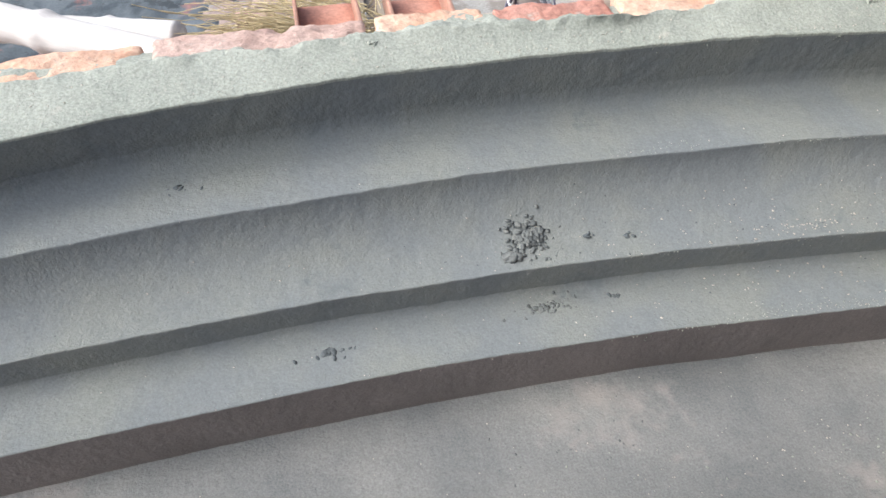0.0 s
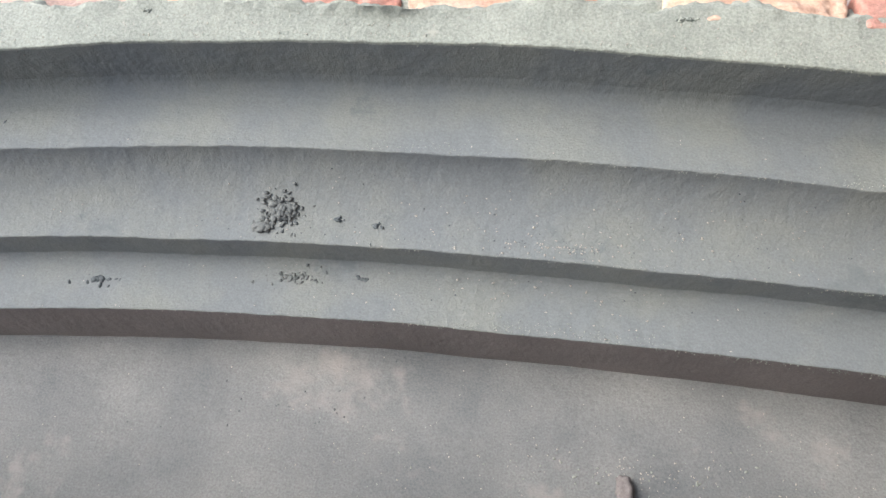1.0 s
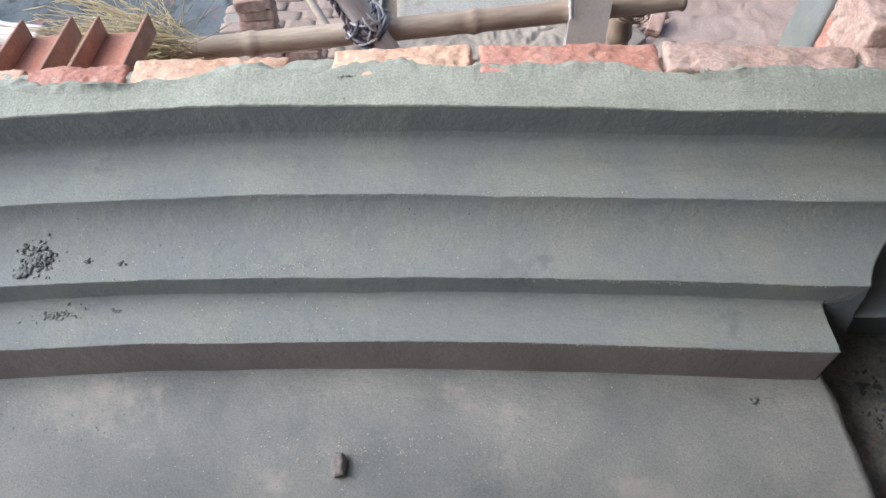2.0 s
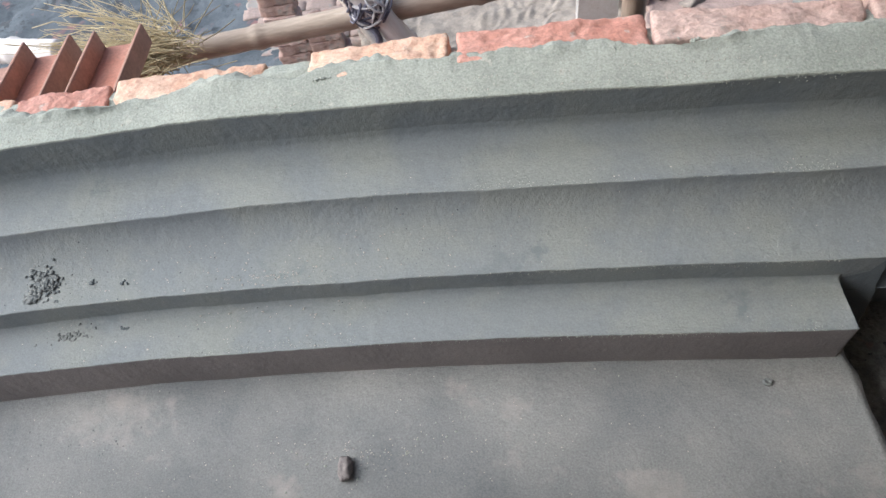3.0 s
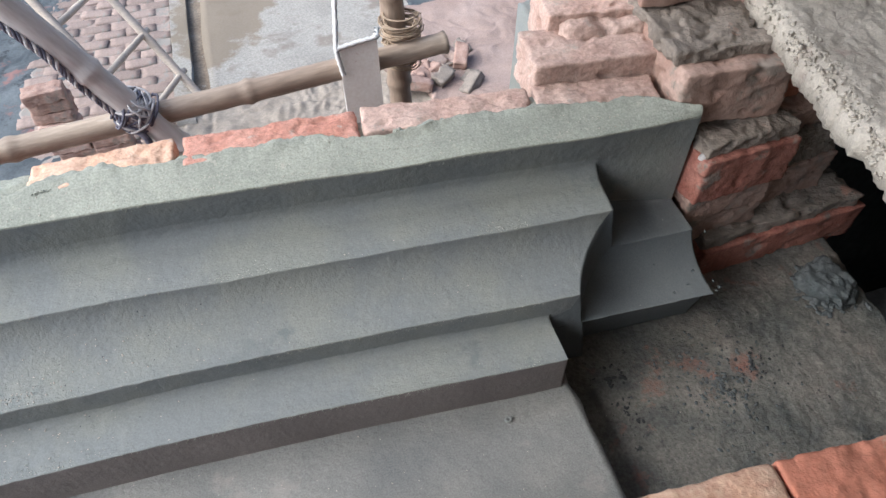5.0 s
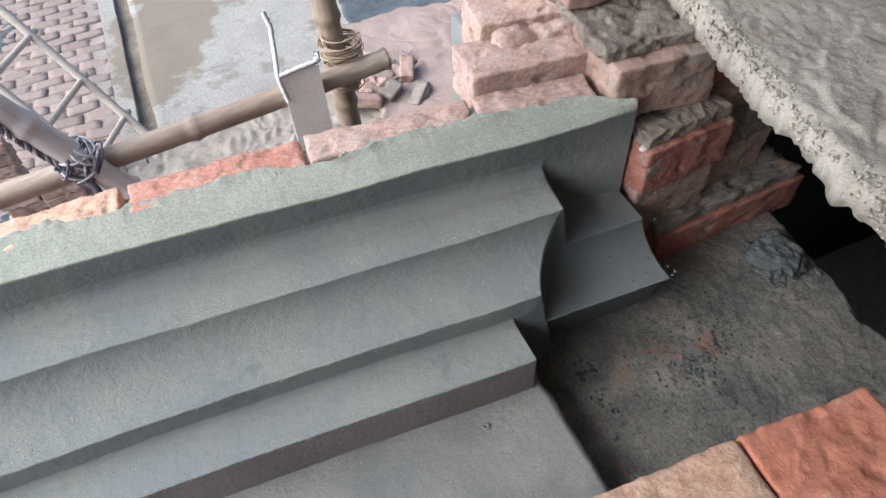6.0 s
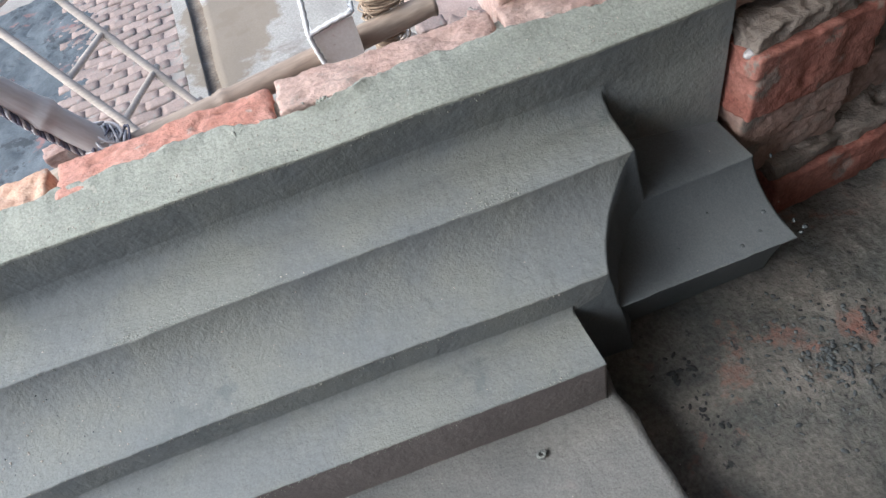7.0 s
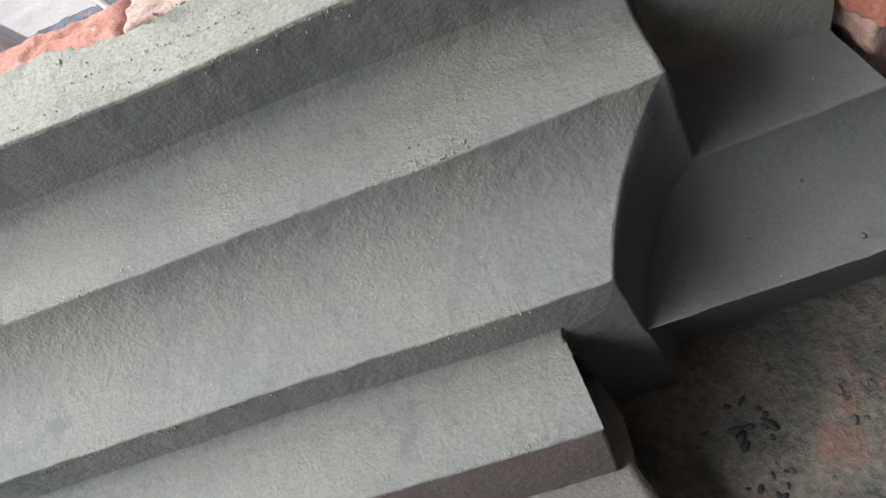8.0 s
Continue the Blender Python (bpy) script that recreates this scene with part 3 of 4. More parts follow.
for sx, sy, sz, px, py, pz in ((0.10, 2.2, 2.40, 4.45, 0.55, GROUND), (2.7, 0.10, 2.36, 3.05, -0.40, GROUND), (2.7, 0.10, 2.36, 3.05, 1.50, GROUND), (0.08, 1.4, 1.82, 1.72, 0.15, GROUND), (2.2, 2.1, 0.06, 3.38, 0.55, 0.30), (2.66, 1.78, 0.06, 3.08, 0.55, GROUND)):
    ob = part("wall_panel", rough_box(sx, sy, sz, 4, 0.004), black_lump_and_shade, shaft)
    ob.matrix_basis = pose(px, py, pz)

# ---- crumbs and lumps on the moulding and the floors ----
def surface(x, y):
    """Height of the moulding or floor at a place."""
    d = y - bend(x)
    d = y - bend(x, d)
    if x > 1.27:
        d = y + 0.05 * (x - 1.43)
        if d < 0.607 or x > 1.53:
            return bed_height(x, y)
        return min(0.107, 0.045 + 0.75 * (d - 0.607)) if d < 0.77 else 0.27
    if d < 0.5985:
        return floor_height(x, y)
    if d < 0.665:
        return 0.0745 + 0.4 * max(0.0, d - 0.652)
    if d > 0.745:
        return 0.190 + 0.4 * max(0.0, d - 0.806) if d < 0.8223 else 0.2704 + 0.32 * min(0.04, d - 0.8223)
    for a, b in zip(cove_pts, cove_pts[1:]):
        if a[0] <= d <= b[0]:
            return a[1] + (b[1] - a[1]) * (d - a[0]) / (b[0] - a[0])
    return 0.187


def lump(size, seed):
    bm = bmesh.new()
    bmesh.ops.create_icosphere(bm, subdivisions=2, radius=1.0)
    for v in bm.verts:
        v.co *= 1 + 0.45 * jitter(v.co, 1.6, seed)
        v.co = Vector((v.co.x * size[0], v.co.y * size[1], v.co.z * size[2]))
    return bm




def scatter(name, label, mat, count, cx, cy, rx, ry, lo, hi, seed, parent=None):
    """Mortar crumbs dropped round a place, thick in the middle, as one loose heap."""
    rnd = random.Random(seed)
    bm = bmesh.new()
    for k in range(count):
        a, r = rnd.uniform(0, 2 * math.pi), abs(rnd.gauss(0, 0.45))
        x, y = cx + rx * r * math.cos(a), cy + ry * r * math.sin(a)
        size = rnd.uniform(lo, hi) * (1.25 - 0.5 * min(1.0, r))
        piece = bmesh.new()
        bmesh.ops.create_icosphere(piece, subdivisions=2 if size > 0.004 else 1, radius=1.0)
        m = Matrix.Translation((x, y, surface(x, y) + size * 0.15)) @ Matrix.Rotation(rnd.uniform(0, 6.3), 4, "Z") @ Matrix.Diagonal((size * rnd.uniform(0.8, 1.6), size * rnd.uniform(0.5, 1), size * rnd.uniform(0.3, 0.6), 1))
        for v in piece.verts:
            v.co = m @ (v.co * (1 + 0.5 * jitter(v.co, 1.7, k * 1.3)))
        me = bpy.data.meshes.new("crumb")
        piece.to_mesh(me)
        piece.free()
        bm.from_mesh(me)
        bpy.data.meshes.remove(me)
    ob = part(name, bm, mat)
    return tagged(ob, label, "mortar", kind="stuff")


crumb_mat = material("mortar_crumb", (0.11, 0.118, 0.114), (0.185, 0.192, 0.182), 40.0, 300.0, 0.8)
scatter("mortar_crumbs", "clump of wet mortar crumbs stuck on the cove", crumb_mat, 260, 0.241, 0.702, 0.030, 0.022, 0.0014, 0.0048, 1)
scatter("mortar_crumbs", "wet mortar crumbs trailing below the clump", crumb_mat, 60, 0.222, 0.684, 0.016, 0.006, 0.002, 0.005, 2)
scatter("mortar_crumbs", "few mortar crumbs on the cove", mortar_wet, 8, 0.308, 0.698, 0.014, 0.004, 0.0012, 0.003, 3)
scatter("mortar_crumbs", "few mortar crumbs on the cove", mortar_wet, 9, 0.350, 0.692, 0.016, 0.004, 0.0012, 0.003, 4)
scatter("mortar_crumbs", "fallen mortar crumbs on the lower step", crumb_mat, 70, 0.250, 0.648, 0.050, 0.014, 0.001, 0.003, 5)
scatter("mortar_crumbs", "fallen mortar crumbs on the lower step", mortar_wet, 9, 0.335, 0.652, 0.02, 0.006, 0.0015, 0.003, 6)
scatter("mortar_crumbs", "fallen mortar crumbs on the lower step", mortar_wet, 14, 0.02, 0.630, 0.05, 0.016, 0.0015, 0.004, 7)
scatter("mortar_crumbs", "dark mortar crumbs on the step", mortar_wet, 12, -0.10, 0.765, 0.05, 0.02, 0.0015, 0.003, 8)
scatter("mortar_crumbs", "crumbs strewn over the cement floor", crumb_mat, 50, 0.30, 0.52, 0.60, 0.14, 0.0005, 0.0014, 9)
scatter("mortar_crumbs", "crumbs strewn over the cement floor", plaster_light, 110, 0.62, 0.47, 0.85, 0.13, 0.0006, 0.0015, 10)
scatter("mortar_crumbs", "black crumbs lying on the sunken bed", black_lump_and_shade, 13, 1.352, 0.560, 0.034, 0.034, 0.0025, 0.0048, 11)
scatter("mortar_crumbs", "black crumbs lying on the sunken bed", black_lump_and_shade, 30, 1.345, 0.50, 0.06, 0.10, 0.001, 0.003, 12)
scatter("mortar_crumbs", "grit strewn over the sunken bed", mortar_wet, 260, 1.50, 0.50, 0.14, 0.20, 0.001, 0.0035, 13)
scatter("mortar_crumbs", "dark droppings strewn over the sunken bed", black_lump_and_shade, 90, 1.57, 0.52, 0.12, 0.13, 0.0008, 0.003, 17)
scatter("mortar_crumbs", "heap of wet mortar at the corner of the bed", mortar_wet, 620, 1.770, 0.606, 0.046, 0.050, 0.002, 0.010, 14)
scatter("mortar_crumbs", "wet mortar squeezed out beside the pier", mortar_wet, 46, 1.548, 0.690, 0.016, 0.040, 0.002, 0.005, 15)
scatter("mortar_crumbs", "wet mortar at the end of the top band", mortar_wet, 26, 1.515, 0.815, 0.014, 0.015, 0.003, 0.007, 16)

scatter("sand_grains", "pale sand grains stuck in the moulding's plaster", concrete_pale, 420, 0.55, 0.68, 1.0, 0.16, 0.0005, 0.0012, 21)
scatter("sand_grains", "dark specks of mortar on the moulding", mortar_wet, 160, 0.55, 0.68, 1.3, 0.16, 0.0005, 0.0010, 22)
scatter("sand_grains", "pale sand grains on the cement floor", concrete_pale, 240, 0.65, 0.48, 1.2, 0.14, 0.0005, 0.0010, 23)


def grains(label, mat, count, x0, x1, y, z, spread, lo, hi, seed):
    """Grains of sand standing out of an arris."""
    rnd = random.Random(seed)
    bm = bmesh.new()
    for k in range(count):
        x = x0 + (x1 - x0) * rnd.random() ** 0.7
        r = rnd.uniform(lo, hi)
        d = abs(rnd.gauss(0, spread))
        top = rnd.random() < 0.7
        c = Vector((x, y + bend(x, y) + (d if top else 0), z - (0 if top else d * 0.5)))
        ring = [bm.verts.new(c + r * Vector((math.cos(a) * rnd.uniform(0.7, 1.3), math.sin(a) * rnd.uniform(0.7, 1.3), -0.3))) for a in (0, 1.57, 3.14, 4.71)]
        tip, low = bm.verts.new(c + Vector((0, 0, r * 0.9))), bm.verts.new(c - Vector((0, 0, r)))
        for q in range(4):
            bm.faces.new((ring[q], ring[(q + 1) % 4], tip))
            bm.faces.new((ring[(q + 1) % 4], ring[q], low))
    return tagged(part("sand_grains", bm, mat), label, "sand", kind="stuff")


for k, (y, z) in enumerate(((0.5985, 0.0738), (0.665, 0.1217), (0.7458, 0.189), (0.8223, 0.2704))):
    grains("sandy grit crumbling along the moulding's edge", plaster_light, 900, 0.3, 1.25, y, z - 0.0004, 0.010, 0.0004, 0.0010, 60 + k)
    grains("pale sand grains along the moulding's edge", concrete_pale, 120, -0.3, 1.25, y, z - 0.0004, 0.009, 0.0004, 0.0008, 70 + k)
for k, off in enumerate((0.006, 0.018, 0.028)):
    grains("sand grains on the rough top band", concrete_pale, 320, -0.3, 1.4, 0.8223 + off, 0.2715 + 0.3 * off, 0.006, 0.0005, 0.0011, 80 + k)
stone = tagged(part("stone", rough_box(0.014, 0.030, 0.009, 18, 0.005, 5, 60, 0.004, 0.002), plaster_stained), "small grey-brown stone lying on the cement floor", "stone")
stone.matrix_basis = pose(0.631, 0.460, 0.0, 0, 0, 9)
curl = tagged(part("plaster_curl", tube([(0.007 * math.cos(a * 0.6) * (1 - a * 0.03), 0.007 * math.sin(a * 0.6) * (1 - a * 0.03), 0.002) for a in range(14)], 0.0019, 8, None, 1.0, 0.0022), plaster),
              "small ring of grey plaster stuck to the cement floor", "plaster")
curl.matrix_basis = pose(1.161, 0.5235, 0.0005) @ Matrix.Diagonal((0.75, 0.6, 0.6, 1))
mound = tagged(part("mortar_mound", rough_box(0.072, 0.085, 0.034, 30, 0.012, 33, 26, 0.018, 0.005), mortar_wet), "mound of wet grey mortar on the rough bed", "mortar")
mound.matrix_basis = pose(1.772, 0.608, -0.062, 0, 0, 20)
dab = tagged(part("mortar_dab", lump((0.009, 0.006, 0.006), 3.0), rope_white), "dab of grey mortar on a red brick", "mortar")
dab.matrix_basis = pose(1.521, 0.727, 0.209)

# mortar pressed against the bricks of the top course
for k, (x, w) in enumerate(((-0.3, 0.03), (0.10, 0.02), (0.385, 0.03), (0.66, 0.025), (0.93, 0.04), (1.01, 0.035), (1.10, 0.03))):
    scatter("mortar_crumbs", "mortar crumbs against the brick course", plaster_light, 14, x, 0.857 + course_line(x), w, 0.006, 0.001, 0.0026, 30 + k)

# ---- scaffold behind the moulding ----
def knotted(length, gap=0.30, phase=0.1):
    """A bamboo's swelling at its joints."""
    return lambda s: 1 + 0.17 * math.exp(-(((s + phase) % gap - gap / 2) / 0.012) ** 2) - 0.03 * math.exp(-(((s + phase) % gap - gap / 2 + 0.03) / 0.015) ** 2)


def bamboo(label, a, b, r, mat, phase=0.1, group="scaffold poles"):
    a, b = Vector(a), Vector(b)
    n = int((b - a).length / 0.012)
    pts = line((0, 0, 0), ((b - a).length, 0, 0), n)
    for i, p in enumerate(pts):
        p.y += 0.006 * math.sin(i * 0.012 * 2.1 + phase * 9)
    ob = part("bamboo_pole", tube(pts, lambda s: r * (1 + 0.05 * s / max(0.1, (b - a).length)), 18, knotted((b - a).length, 0.31, phase), phase, 0.0012), mat)
    ob.matrix_basis = Matrix.Translation(a) @ (b - a).to_track_quat("X", "Z").to_matrix().to_4x4()
    return tagged(ob, label, "bamboo pole", group)


bamboo("horizontal weathered bamboo pole tied to the scaffold", (-0.75, 1.61, -0.263), (1.482, 1.871, -0.279), 0.031, bamboo_mat, 0.07)
bamboo("leaning pale bamboo brace crossing the scaffold pole", (1.465, 1.71, -1.99), (0.267, 1.745, 0.40), 0.034, bamboo_grey, 0.2)
bamboo("upright brown bamboo post of the scaffold", (1.375, 1.945, -2.0), (1.33, 1.945, 0.45), 0.036, bamboo_mat, 0.15)


def winding(centre, axis, across, r, turns, spread, wire, mat, seed, parent, name="rope"):
    """A rope wound round a crossing of poles."""
    rnd = random.Random(seed)
    axis, across = Vector(axis).normalized(), Vector(across).normalized()
    third = axis.cross(across).normalized()
    pts = []
    for i in range(turns * 22 + 1):
        a = 2 * math.pi * i / 22
        rr = r * (1 + 0.16 * math.sin(a * 0.37 + seed) + 0.06 * rnd.uniform(-1, 1))
        off = spread * (math.sin(a * 0.21 + seed) + 0.25 * math.sin(a * 0.9))
        pts.append(Vector(centre) + across * math.cos(a) * rr + third * math.sin(a) * rr + axis * off)
    return part(name, tube(pts, wire, 6, None, seed, wire * 0.5), mat, parent)


lashing = thing("rope_lashing", "dark and pale twisted rope lashing where two poles cross", "rope")
kc = (0.575, 1.745, -0.235)
for k in range(30):
    winding(kc, (0.9 * math.sin(k * 1.3), 0.15, math.cos(k * 1.3) + 0.4), (0, 1, 0.1), 0.034 + 0.00035 * k, 3, 0.020 + 0.0008 * k, 0.0034, (rope_dark, rope_white)[k % 2], 1 + k * 1.7, lashing)
# the rope's tail along the brace
pa, pb = Vector((1.465, 1.71, -1.99)), Vector((0.267, 1.745, 0.40))
along = (pb - pa).normalized()
near = Vector((0, -0.85, 0.5))
near = (near - along * near.dot(along)).normalized()
flank = along.cross(near)
flank = flank if flank.x < 0 else -flank
for k, m in enumerate((rope_dark, rope_white, rope_dark, rope_white, rope_dark)):
    pts = []
    for i in range(200):
        u = i / 199
        th = 1.05 + 0.35 * math.sin(u * 11 + 0.6) + (2.6 * max(0.0, u - 0.72) * (1 if k < 3 else -1))
        tw = u * 75 + k * 1.26
        rr = 0.0395 + 0.0055 * math.sin(tw)
        pts.append(pa.lerp(pb, 0.735 + 0.26 * u) + (near * math.cos(th) + flank * math.sin(th)) * rr + (flank * math.cos(th) - near * math.sin(th)) * 0.0075 * math.cos(tw))
    part("rope", tube(pts, 0.0042, 6, None, k, 0.002), m, lashing)
tail = [Vector((0.575, 1.705, -0.27)) + Vector((0.012 * math.sin(i * 0.5), -0.002 * i, -0.012 * i)) for i in range(12)]
part("rope", tube(tail, 0.010, 6, None, 4, 0.004), rope_dark, lashing, "loose end of the dark rope")

binding = thing("twine_binding", "brown coir twine binding the post to the pole", "twine")
for k in range(14):
    winding((1.355, 1.905, -0.335 + 0.011 * k), (0.5 * math.sin(k * 2.1), 0.1, 1), (1, 0, 0), 0.048 + 0.0006 * k, 3, 0.016, 0.0022, twine, 3 + k, binding)

# the sheet-metal box section with its strap
prop = thing("metal_prop", "upright dull sheet-metal box section tied to the scaffold", "metal prop")
bm = bmesh.new()
w, d, t = 0.112, 0.04, 0.004
outer = [(-w / 2, d / 2), (-w / 2, -d / 2), (w / 2, -d / 2), (w / 2, d / 2)]
inner = [(w / 2 - t, d / 2), (w / 2 - t, -d / 2 + t), (-w / 2 + t, -d / 2 + t), (-w / 2 + t, d / 2)]
ring = outer + inner
lo = [bm.verts.new((x, y, 0)) for x, y in ring]
hi = [bm.verts.new((x, y, 1.825)) for x, y in ring]
for i in range(8):
    k = (i + 1) % 8
    bm.faces.new((lo[i], lo[k], hi[k], hi[i]))
for loop in (lo, hi):
    for q in ((0, 1, 6, 7), (1, 2, 5, 6), (2, 3, 4, 5)):
        bm.faces.new([loop[i] for i in q])
bmesh.ops.recalc_face_normals(bm, faces=bm.faces)
chan = part("channel", bm, tin, prop, smooth=False)
prop.matrix_basis = pose(1.200, 1.800, GROUND, 0, 0, -2)
def strap(points, width):
    """A flat crumpled tape."""
    bm = bmesh.new()
    rows = []
    for i, q in enumerate(points):
        q = Vector(q)
        ahead = (Vector(points[min(i + 1, len(points) - 1)]) - Vector(points[max(i - 1, 0)])).normalized()
        side = ahead.cross(Vector((0, -1, 0.3))).normalized() * width * (0.9 + 0.15 * math.sin(i * 2.3))
        rows.append([bm.verts.new(q + side), bm.verts.new(q + Vector((0, -0.004, 0.002 * math.sin(i * 1.9)))), bm.verts.new(q - side), bm.verts.new(q + Vector((0, 0.002, 0)))])
    for a, b in zip(rows, rows[1:]):
        for k in range(4):
            bm.faces.new((a[k], a[(k + 1) % 4], b[(k + 1) % 4], b[k]))
    return bm


def smooth_line(points, n=8):
    return [Vector(a).lerp(Vector(b), k / n) + Vector((0.0006 * math.sin(k * 2.1), 0, 0.0006 * math.cos(k * 1.7))) for a, b in zip(points, points[1:]) for k in range(n)] + [Vector(points[-1])]


part("strap", strap(smooth_line([(-0.052, -0.03, 1.735), (-0.060, -0.03, 1.79), (-0.063, -0.028, 1.822), (0.0, -0.026, 1.832), (0.058, -0.024, 1.838), (0.064, 0.02, 1.842)]), 0.008), tape, prop, "pale cloth strap")
part("strap", strap(smooth_line([(-0.063, -0.028, 1.822), (-0.052, 0.0, 1.88), (-0.042, 0.03, 1.94), (-0.05, 0.04, 1.98)]), 0.008), tape, prop, "pale cloth strap")

# ---- steel channels and straw at the back of the course ----
def steel_channel(m):
    ob = thing("steel_channel", "red-oxide steel channel laid across the wall, open side up", "steel channel", "steel channels", m=m)
    L, W, H, T = 0.29, 0.09, 0.042, 0.006
    for name, sx, sz, px, mat in (("web", W, T, 0, red_oxide), ("flange", T, H, -W / 2, rust), ("flange", T, H, W / 2, rust)):
        p = part(name, rough_box(sx, L, sz, 4, 0.0008, px, 20, 0.002), mat, ob)
        p.matrix_basis = pose(px, L / 2, 0)
    return ob


first = steel_channel(pose(0.205, 0.965, 0.105, -3, 0, 1))
copy_thing(first, pose(0.070, 0.965, 0.105, -3, 0, 2))
bracket = part("timber_bearer", rough_box(0.9, 0.07, 0.07, 6, 0.003), wood_pale)
bracket.matrix_basis = pose(0.1, 1.10, 0.030)
tagged(bracket, "rough timber bearer under the steel channels", "timber")

straw = bmesh.new()
rnd = random.Random(9)
for k in range(420):
    a, e = rnd.gauss(2.6, 0.55), rnd.uniform(-0.35, 0.35)
    base = Vector((0.10 + rnd.gauss(0, 0.05), 1.52 + rnd.gauss(0, 0.03), -0.13 + rnd.gauss(0, 0.03)))
    L, w = rnd.uniform(0.12, 0.36), rnd.uniform(0.0008, 0.0018)
    way = Vector((math.cos(a), math.sin(a) * 0.55, e)).normalized()
    side = way.cross(Vector((0, 0, 1))).normalized() * w
    prev = None
    for j in range(6):
        u = j / 5
        c = base + way * L * u + Vector((0, 0, -0.12 * u * u * L * rnd.uniform(0.6, 1.6)))
        r = [straw.verts.new(c + side * (1 - 0.7 * u)), straw.verts.new(c - side * (1 - 0.7 * u)), straw.verts.new(c + Vector((0, 0, w * 1.4)))]
        if prev:
            for q in range(3):
                straw.faces.new((prev[q], prev[(q + 1) % 3], r[(q + 1) % 3], r[q]))
        prev = r
straw_ob = tagged(part("straw_bundle", straw, straw_mat), "bundle of dry yellow straw behind the wall", "straw", kind="stuff")
ledge = part("timber_plank", rough_box(0.5, 0.12, 0.05, 6, 0.003), rust)
ledge.matrix_basis = pose(-0.20, 1.56, -0.205, 0, 0, 6)
tagged(ledge, "dark timber plank of the scaffold under the straw", "timber")
bamboo("white weathered pole behind the wall", (-0.75, 1.55, 0.02), (-0.13, 1.245, 0.0), 0.032, bamboo_grey, 0.4)
bamboo("grey scaffold pole in the shade", (-0.9, 1.9, -0.25), (-0.28, 1.72, -0.22), 0.035, bamboo_grey, 0.3)

# ---- the yard below ----
def patch(name, label, category, mat, x0, x1, y0, y1, lift, rag, seed, n=50, ridge=0.0):
    ob = part(name, sheet(x0, x1, y0, y1, n, n, lambda x, y: ground_height(x, y) + lift + 0.012 * jitter((x, y, seed), 2.5) + 0.005 * jitter((x, y, seed), 9) + ridge * (abs(jitter((x * 0.6, y, seed), 7)) + 0.4 * jitter((x, y, seed), 19)), 0.12,
              lambda x, y: (rag * (jitter((x, y, seed), 1.7) + 0.5 * jitter((x, y, seed), 6)),
                            rag * (jitter((x, y, seed + 9), 1.7) + 0.5 * jitter((x, y, seed + 9), 6)))), mat)
    return tagged(ob, label, category, kind="structure")


patch("pavement", "pale cement paving of the yard", "paving", pale_floor, 0.46, 3.4, 4.15, 11.0, 0.03, 0.02, 1.0)
patch("drain", "open drain with wet brown mud", "drain", wet_earth, 0.34, 0.50, 4.2, 11.0, 0.015, 0.01, 3.0)
patch("kerb", "pale cement kerb beside the drain", "kerb", pale_floor, 0.22, 0.35, 4.0, 11.0, 0.07, 0.008, 4.0)
patch("cement_patch", "blue-grey spread of wet cement with brick stains", "cement", blue_cement, -4.2, -0.45, 2.6, 7.5, 0.04, 0.12, 5.0, 150, 0.03)
patch("cement_patch", "dark blue-grey wet cement on the ground", "cement", blue_cement, 2.15, 3.6, 4.9, 7.0, 0.06, 0.15, 6.0)
patch("brick_dust", "spread of pink brick dust", "brick dust", pink_dust, 2.0, 4.2, 2.5, 4.9, 0.09, 0.15, 7.0, 110, 0.02)
patch("mud_heap", "tan trampled mud with ridges", "mud", mud, 0.1, 2.0, 2.6, 4.25, 0.05, 0.1, 8.0, 130, 0.045)
bed = part("paving_bed", sheet(-0.80, 0.22, 3.9, 7.75, 60, 120, lambda x, y: GROUND + 0.046 + 0.008 * jitter((x, y, 0), 5) + 0.005 * jitter((x, y, 0), 16), 0.1,
           lambda x, y: ((0.22 - x) * 0.22 * (jitter((0, y, 0), 2.2) + 0.6 * jitter((0, y, 0), 7)), 0.1 * jitter((x, 0, 7), 3))), paver_mat)
tagged(bed, "dusty earth bed between the paving bricks", "ground", kind="structure")
yard = thing("brick_paving", "uneven dusty brick paving beside the kerb", "paving", kind="structure")
paver = [mesh_of("brick", rough_box(0.23, 0.11, 0.06, 4, 0.008, 300 + k), paver_mat) for k in range(6)]
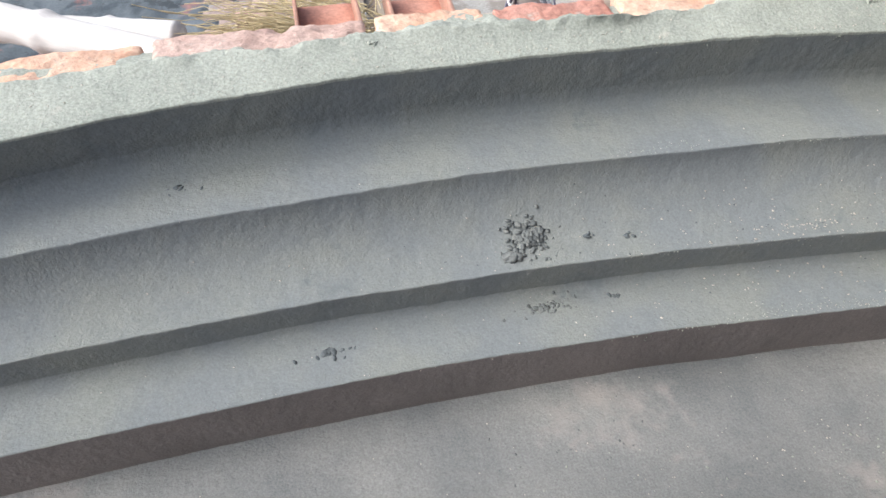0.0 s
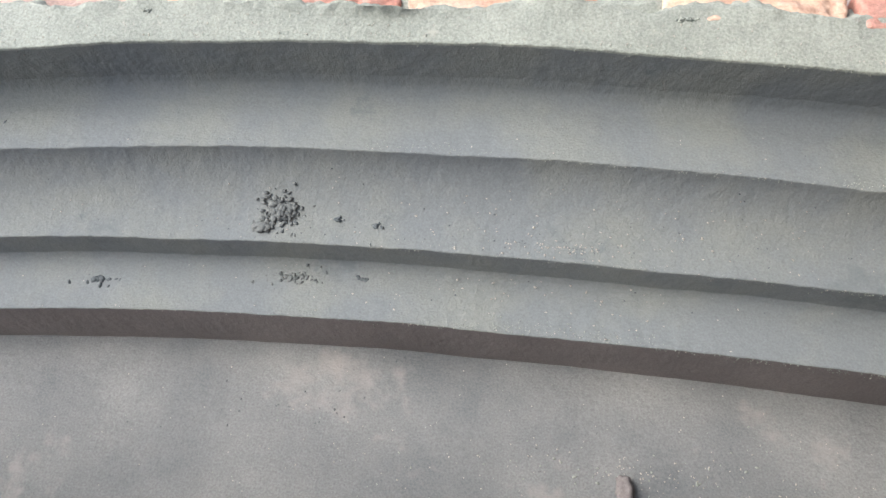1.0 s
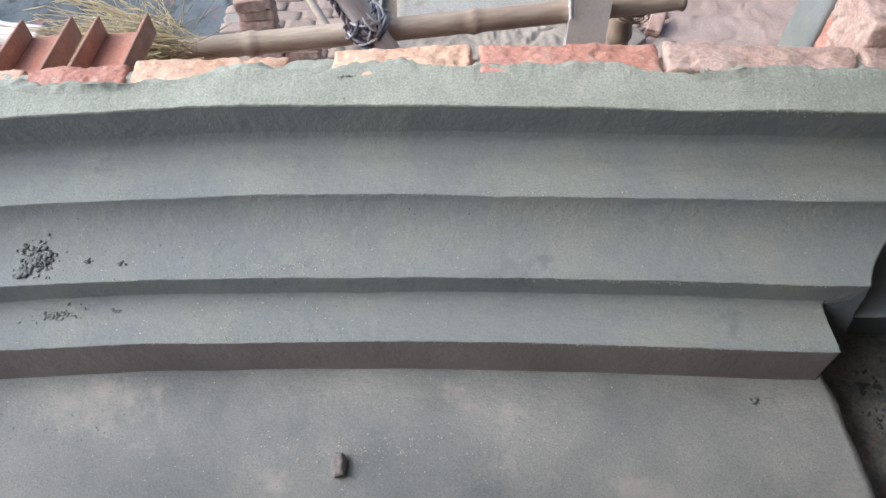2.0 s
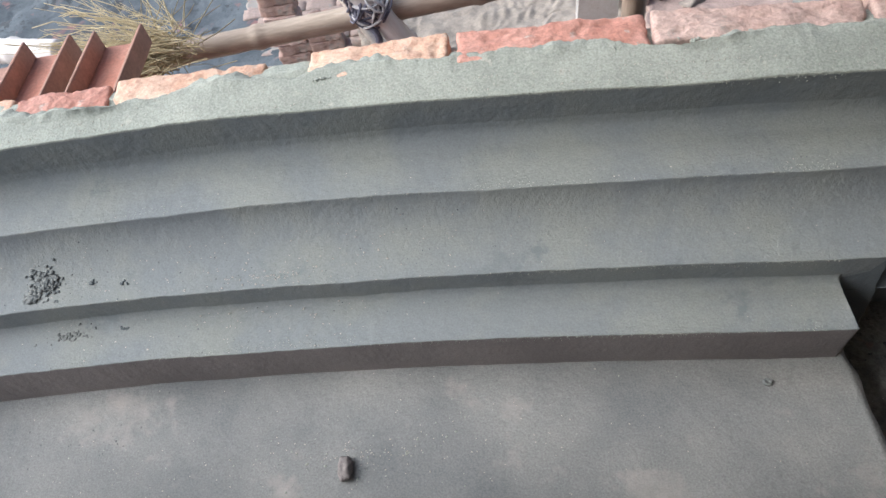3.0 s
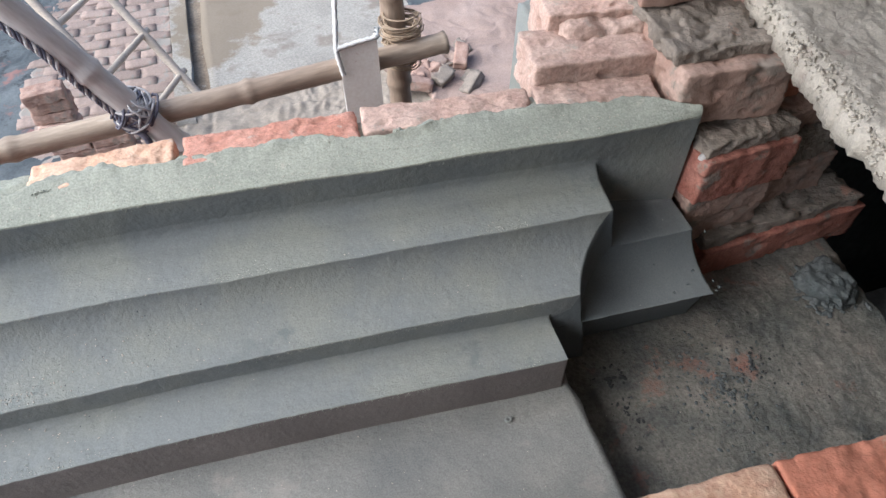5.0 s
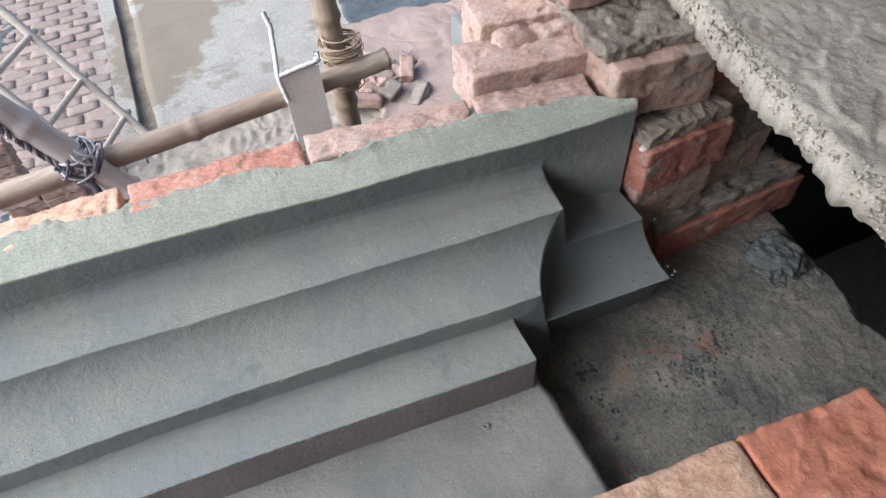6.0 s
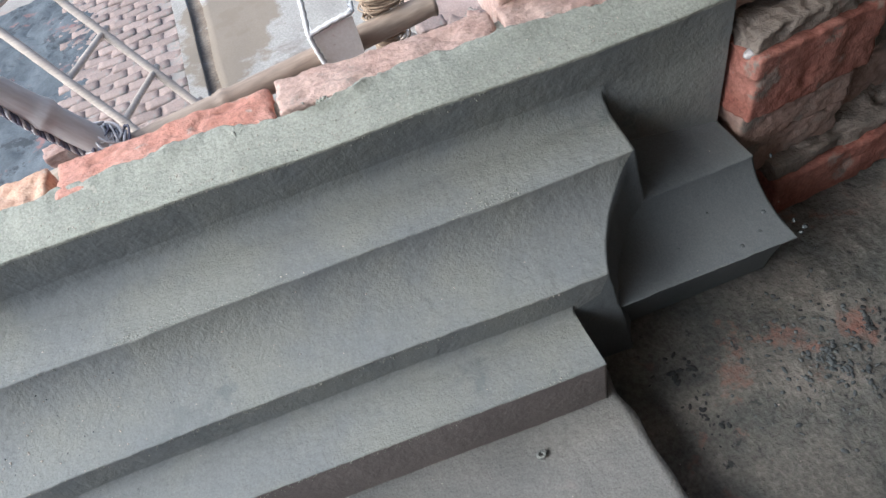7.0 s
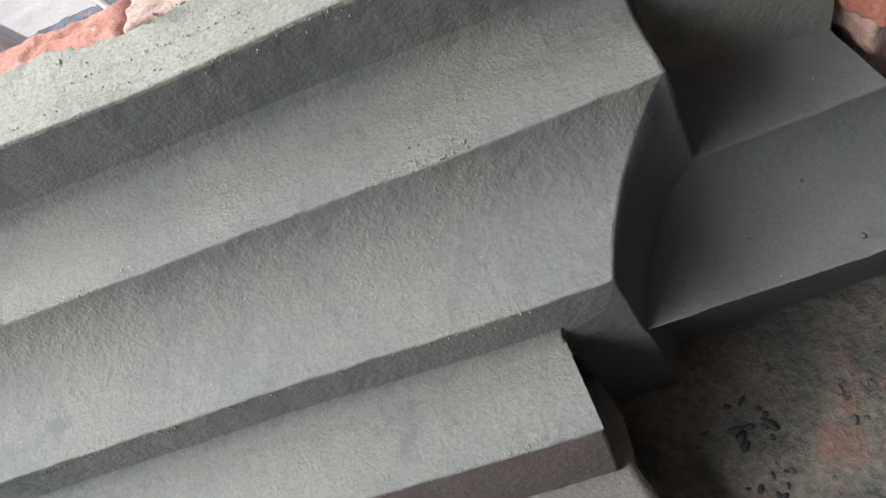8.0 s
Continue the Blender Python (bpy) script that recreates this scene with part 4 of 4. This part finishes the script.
rnd = random.Random(3)
for r in range(30):
    for c in range(4):
        ob = new("brick", paver[rnd.randrange(6)])
        ob.parent = yard
        ob.matrix_basis = pose(0.105 - 0.118 * 2 * c - (0.118 if r % 2 else 0) + rnd.uniform(-0.006, 0.006), 4.0 + r * 0.122 + rnd.uniform(-0.005, 0.005), GROUND + rnd.uniform(-0.009, 0.006), rnd.uniform(-2.5, 2.5), rnd.uniform(-2.5, 2.5), rnd.uniform(-6, 6))

stack = thing("brick_stack", "stack of old red bricks in the yard", "brick stack")
rnd = random.Random(4)
for h in range(9):
    for k in range(2 if h < 5 else 1):
        brick(stack, (brick_smeared, brick_pink, brick_smeared)[rnd.randrange(3)], pose(-0.33 + 0.235 * k + rnd.uniform(-0.02, 0.02), 3.72 + rnd.uniform(-0.015, 0.015), GROUND + 0.03 + 0.073 * h, 0, 0, rnd.uniform(-7, 7)),
              (0.22, 0.11, 0.07), 200 + h * 2 + k, 0.012, 14)
rubble = thing("brick_rubble", "heap of broken bricks in the yard", "rubble")
for k in range(22):
    brick(rubble, (paver_mat, mortar_dry, brick_smeared)[k % 3], pose(2.05 + rnd.gauss(0, 0.16), 4.0 + rnd.gauss(0, 0.12), GROUND + 0.04 + 0.05 * abs(rnd.gauss(0, 1)), rnd.uniform(-25, 25), rnd.uniform(-25, 25), rnd.uniform(0, 180)),
          (rnd.uniform(0.10, 0.22), 0.10, 0.07), 240 + k, 0.012, 6)

ladder = thing("wooden_ladder", "rough pale wooden ladder leaning in the yard", "ladder")
ra, rb = Vector((-0.35, 5.10, -0.83)), Vector((0.43, 4.20, -1.94))
rc = Vector((-0.235, -0.44, 0.0))
for off in (Vector(), rc):
    part("rail", tube(line(ra + off, rb + off, 30), 0.028, 10, None, 2, 0.004), wood_pale, ladder)
for u in (0.06, 0.4, 0.64, 0.85):
    c = ra.lerp(rb, u)
    part("rung", tube(line(c - rc * 0.12, c + rc * 1.05, 10), 0.020, 8, None, u, 0.004), wood_pale, ladder)
